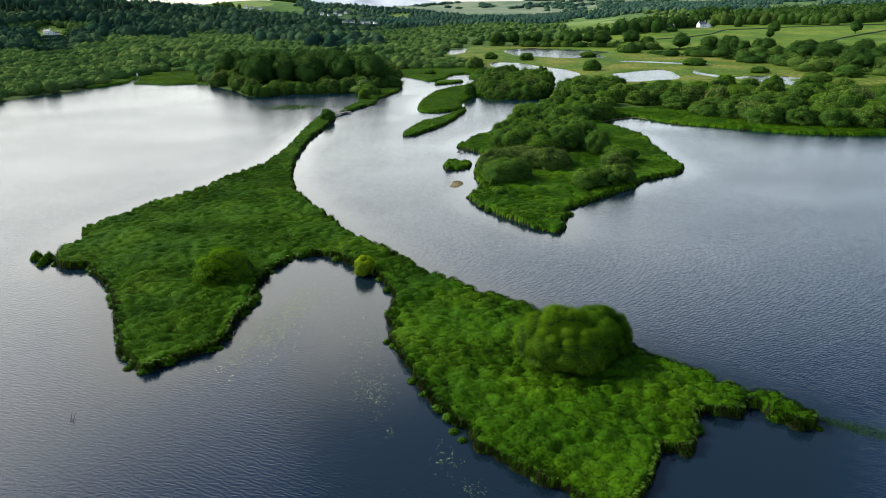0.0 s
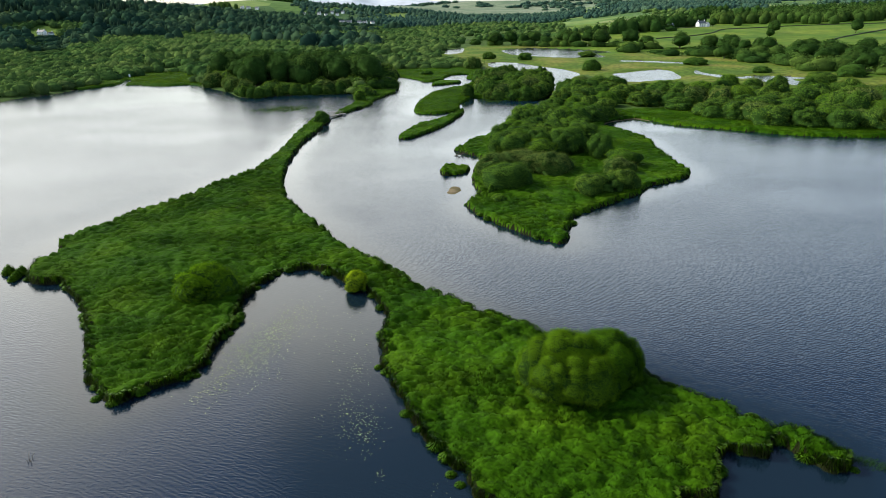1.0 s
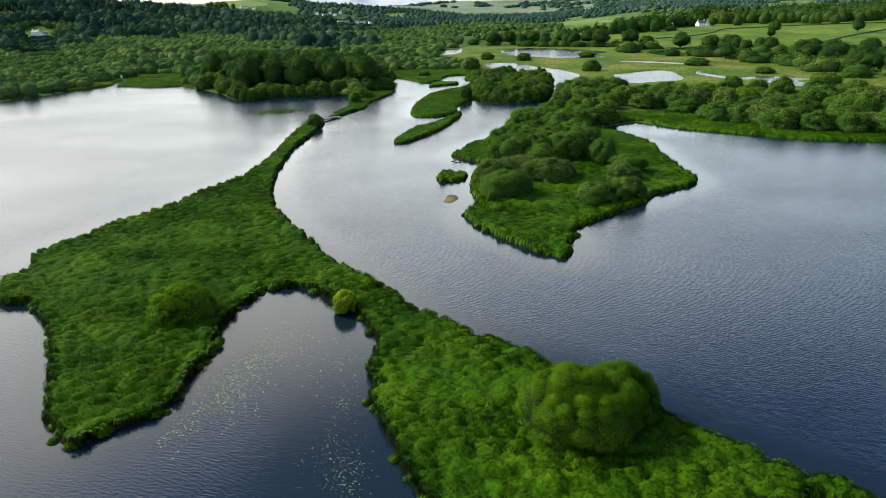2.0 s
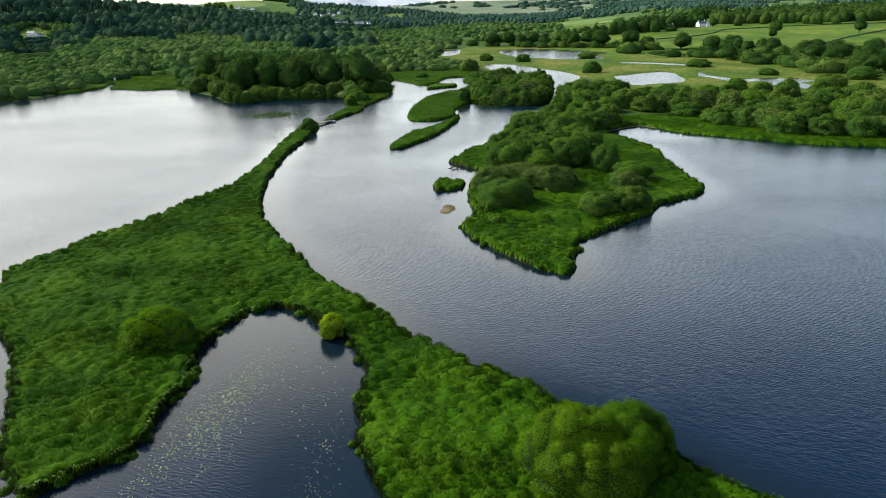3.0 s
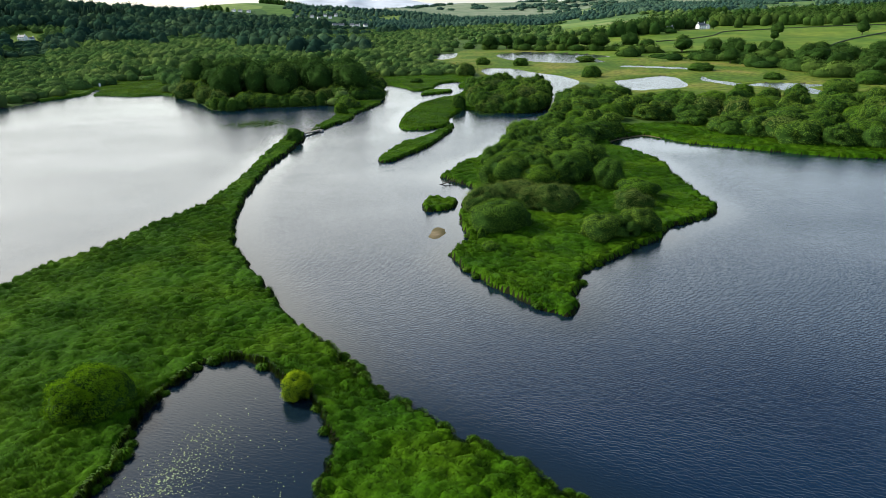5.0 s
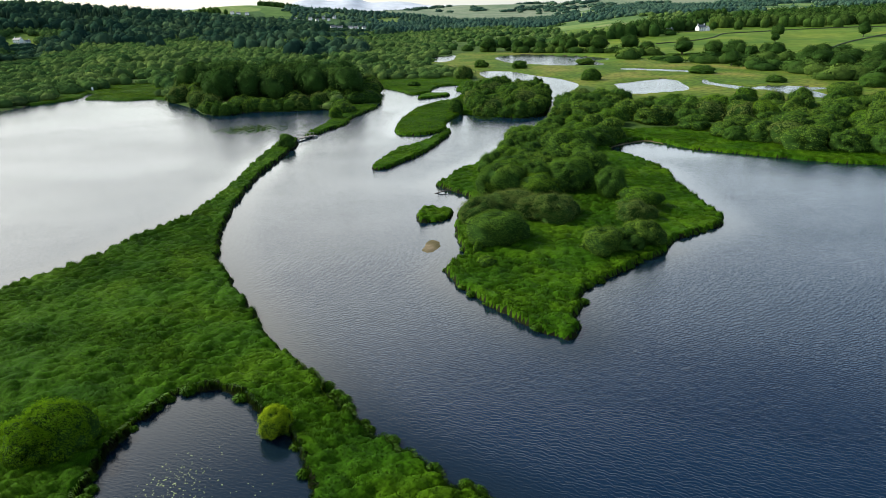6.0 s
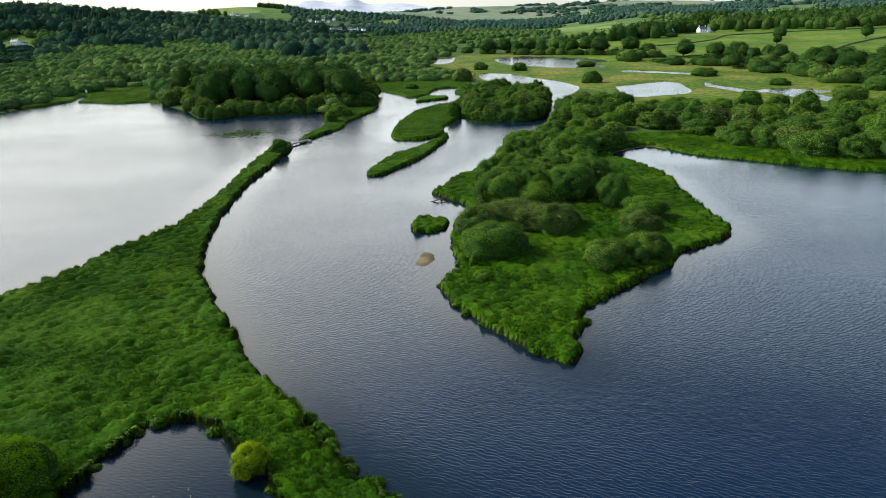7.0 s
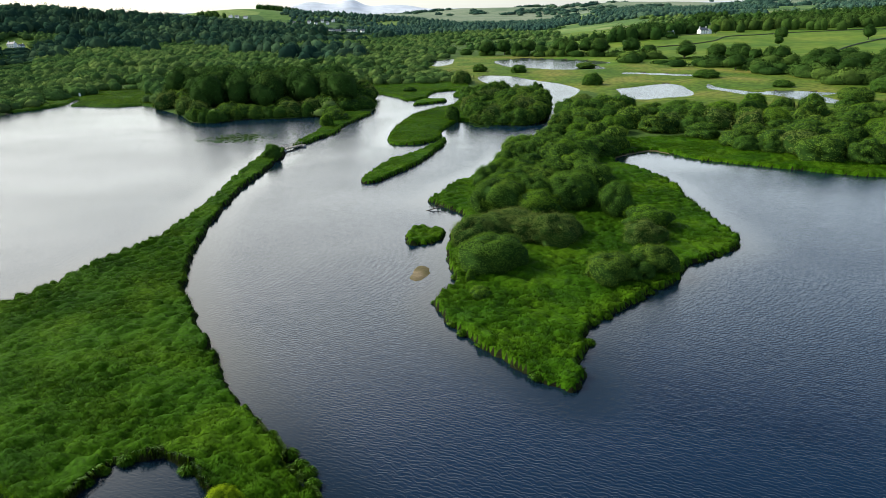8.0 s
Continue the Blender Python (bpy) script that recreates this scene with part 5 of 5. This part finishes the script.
tagged(new("silt_beach", mesh_of("silt_beach", np.stack([bx.ravel(), by.ravel(), np.clip(0.10 + 0.12 * bs, -0.2, 0.2).ravel()], 1), q, M_SAND, None, True)), "narrow brown silt beach at the head of the bay", "beach", kind="structure")

snag = thing("driftwood", pose(5.2, 191.5, 0.0, 0, 0, 15), "bare dark dead branch lying in the water", "branch")
g = random.Random(4)
part("bole", (stick([(-2.2, 0.4, -0.1), (-0.5, 0, 0.35), (1.6, 0.3, 0.5), (2.6, 0.8, 0.9)], (0.13, 0.12, 0.09, 0.03)), M_BARK), snag)
for i in range(9):
    o = g.uniform(-1.6, 2.0)
    a = g.uniform(0.3, 2.8)
    k = g.uniform(0.8, 1.7)
    part("twig", (stick([(o, 0.1, 0.25), (o + 0.5 * k * math.cos(a), 0.4 * k * g.uniform(-1, 1), 0.3 + 0.4 * k), (o + k * math.cos(a), k * g.uniform(-1, 1), 0.3 + 0.8 * k * math.sin(a))], (0.06, 0.045, 0.015), 5), M_BARK), snag)


# loose tussocks standing off the shore
def tussock_mesh(seed):
    g = np.random.default_rng(seed)
    k = 520
    d = g.normal(0, 1, (k, 3))
    d[:, 2] = np.abs(d[:, 2])
    d /= np.linalg.norm(d, axis=1, keepdims=True)
    p = d * [0.42, 0.42, 0.5] * g.uniform(0.85, 1.1, k)[:, None] + [0, 0, 0.35]
    out = d * [1, 1, 0.2] + [0, 0, -0.5]
    side = np.cross(d, g.normal(0, 1, (k, 3)))
    side /= np.linalg.norm(side, axis=1, keepdims=True)
    v = np.stack([p - 0.026 * side, p + 0.026 * side, p + 0.26 * out], 1).reshape(-1, 3)
    core = np.array([0.40, 0.40, 0.55]) * ICO_V + [0, 0, 0.25]
    f = np.concatenate([np.arange(3 * k).reshape(-1, 3), ICO_F + 3 * k])
    return mesh_of("sedge_tussock", np.concatenate([v, core]), f, [M_BLADE, M_SWARD], np.r_[np.zeros(k, int), np.ones(len(ICO_F), int)], True,
                   np.concatenate([np.repeat(d + [0, 0, 0.2], 3, axis=0), ICO_V]) / 1.1)


TUSSOCKS = [tussock_mesh(400 + i) for i in range(3)]
for i, (x, y, w, h) in enumerate([(-71.9, 107.5, 1.7, 2.7), (-71.7, 106.6, 1.5, 2.4), (-69.5, 107.2, 1.3, 2.6), (-69.4, 106.0, 1.4, 2.5), (-69.2, 104.8, 1.4, 2.3), (-69.1, 103.8, 1.3, 2.0), (-71.2, 125.0, 1.6, 1.3), (-69.0, 124.6, 2.3, 1.7), (-7.9, 74.7, 0.9, 1.0), (-6.9, 73.6, 1.2, 1.1),
                                  (-6.5, 72.8, 0.7, 0.7), (-4.2, 65.2, 1.2, 1.0), (0.4, 55.6, 1.0, 0.7), (-29.0, 73.6, 0.9, 0.7), (-3.0, 62.4, 0.7, 0.6), (-38.5, 69.0, 1.1, 0.9), (36.8, 55.4, 0.9, 0.5), (1.2, 54.2, 0.9, 0.7)]):
    ob = new("sedge_tussock", TUSSOCKS[i % 3])
    ob.matrix_basis = pose(x, y, -0.35 * h, 0, 0, 70 * i) @ Matrix.Diagonal((w, w, h, 1))
    tagged(ob, "dark shaggy sedge tussock standing in the water", "tussock", "tussocks off the shore")

g = random.Random(41)
near_edge = [p for p in spit_line if p[1] < 110 and p[0] < 38] + [p for p in lake_line if 112 < p[1] < 160 and 0 < p[0] < 62]
for i, (x, y) in enumerate(near_edge):
    if g.random() < 0.62:
        w = g.uniform(0.9, 1.8)
        ob = new("sedge_tussock", TUSSOCKS[i % 3])
        ob.matrix_basis = pose(x + g.uniform(-0.35, 0.35), y + g.uniform(0.15, 0.6) + 0.3 * (y > 80), -0.22, 0, 0, 50 * i) @ Matrix.Diagonal((w, w, w * g.uniform(0.65, 0.9), 1))
        tagged(ob, "dark shaggy sedge tussock along the water's edge", "tussock", "tussocks along the shore")

# floating lily pads in the cove
g = np.random.default_rng(500)
spots = [(-24.5, 79, 2.6, 150), (-22.5, 84, 2.2, 130), (-20.5, 89, 2.4, 70), (-22.5, 76, 2.2, 60), (-26.3, 71, 1.6, 40), (-9.8, 65.5, 2.4, 90), (-8, 62.6, 1.8, 70), (-10.5, 74.5, 1.6, 40),
         (-0.6, 51.6, 1.2, 30), (2.0, 46.8, 1.0, 26), (-6.1, 55.7, 0.4, 8), (-14, 84, 4.0, 30)]
v, f = [], []
for x, y, r, k in spots:
    for _ in range(int((2.0 if x > -12 else 2.8) * k)):
        px, py, s, a0 = g.normal(x, r * 0.7), g.normal(y, 1.2 * r), g.uniform(0.03, 0.068) * (0.8 if x > -12 else 1.15), g.uniform(0, 6.28)
        if inside(np.array([px]), np.array([py]), spit_line)[0] > -0.4:
            continue
        o = len(v)
        v += [(px, py, 0.02)] + [(px + s * math.cos(a0 + t), py + s * math.sin(a0 + t), 0.02 + g.uniform(-0.008, 0.012)) for t in np.linspace(0.3, 5.98, 8)]
        f += [(o, o + 1 + i, o + 2 + i) for i in range(7)]
tagged(new("lily_pads", mesh_of("lily_pads", v, f, M_PAD)), "small pale lily pads floating in the cove", "water lily", kind="stuff")

g = np.random.default_rng(505)
v, f = [], []
for i in range(620):
    px, py = (g.normal(-67, 5.5), g.normal(292, 5.0)) if i < 450 else (g.normal(23, 2.0), g.normal(306.5, 2.4))
    s, a0 = g.uniform(0.25, 0.7), g.uniform(0, 6.28)
    o = len(v)
    v += [(px, py, 0.02)] + [(px + s * math.cos(a0 + t), py + s * math.sin(a0 + t), 0.02) for t in np.linspace(0.3, 5.98, 7)]
    f += [(o, o + 1 + i, o + 2 + i) for i in range(6)]
tagged(new("lily_pads", mesh_of("lily_pads", v, f, M_OAK)), "dark floating lily leaves off the wooded shore", "water lily", kind="stuff")
log = thing("driftwood", pose(25.0, 57.0, 0.15, 0, 0, -70), "pale bleached branch lying against the bank", "branch")
part("bole", (stick([(-1.1, 0, 0.25), (0, 0.08, 0.1), (1.0, 0.0, -0.1)], (0.03, 0.06, 0.05)), M_WOOD), log)
for bx, by, sc in ((-39.5, 58.6, 0.55), (-208, 354.5, 1.6)):
    snag_b = thing("driftwood", pose(bx, by, 0.0, 0, 0, 100), "bare dark dead branch sticking out of the water", "branch")
    gg = random.Random(int(by))
    for i in range(5):
        k = sc * gg.uniform(0.8, 1.8)
        q = gg.uniform(-0.8, 0.8)
        part("twig", (stick([(0.3 * q, 0.1 * i, -0.2), (0.3 * q + 0.4 * k * q, 0.1 * i, 0.35 * k), (0.3 * q + k * q, 0.2 * i - 0.3, 0.6 * k)], (0.07 * sc, 0.05 * sc, 0.02 * sc), 5), M_BARK), snag_b)

# sunken reeds past the tip of the spit
g = np.random.default_rng(510)
k = 4200
t = g.uniform(0, 1, k)
x, y = 37.3 + 12 * t + g.normal(0, 0.5, k), 57.0 - 7.0 * t + g.normal(0, 0.35 + 0.8 * t, k)
hgt, a = g.uniform(0.08, 0.32, k), g.uniform(0, 6.28, k)
base = np.stack([x, y, np.full(k, -0.05)], 1)
side = np.stack([np.cos(a), np.sin(a), np.zeros(k)], 1) * 0.022
tip = base + np.stack([0.5 * np.sin(a) * hgt + 0.2, 0.5 * np.cos(a) * hgt, hgt], 1)
tagged(new("reeds", mesh_of("reeds", np.stack([base - side, base + side, tip], 1).reshape(-1, 3), np.arange(3 * k).reshape(-1, 3), M_OAK)), "thin reeds just breaking the water", "reeds", kind="stuff")

# a white board on two posts beside the creek
board = thing("marker_board", pose(-200.5, 441, 0.3, 0, 0, 20), "small white-painted marker board beside the creek mouth", "sign")
part("panel", (box((1.0, 0.08, 1.9), (0, 0, 1.7), 0.02), M_WHITE), board)
for x in (-0.4, 0.4):
    part("post", (box((0.12, 0.12, 2.6), (x, 0.1, 1.1), 0.01), M_WHITE), board)
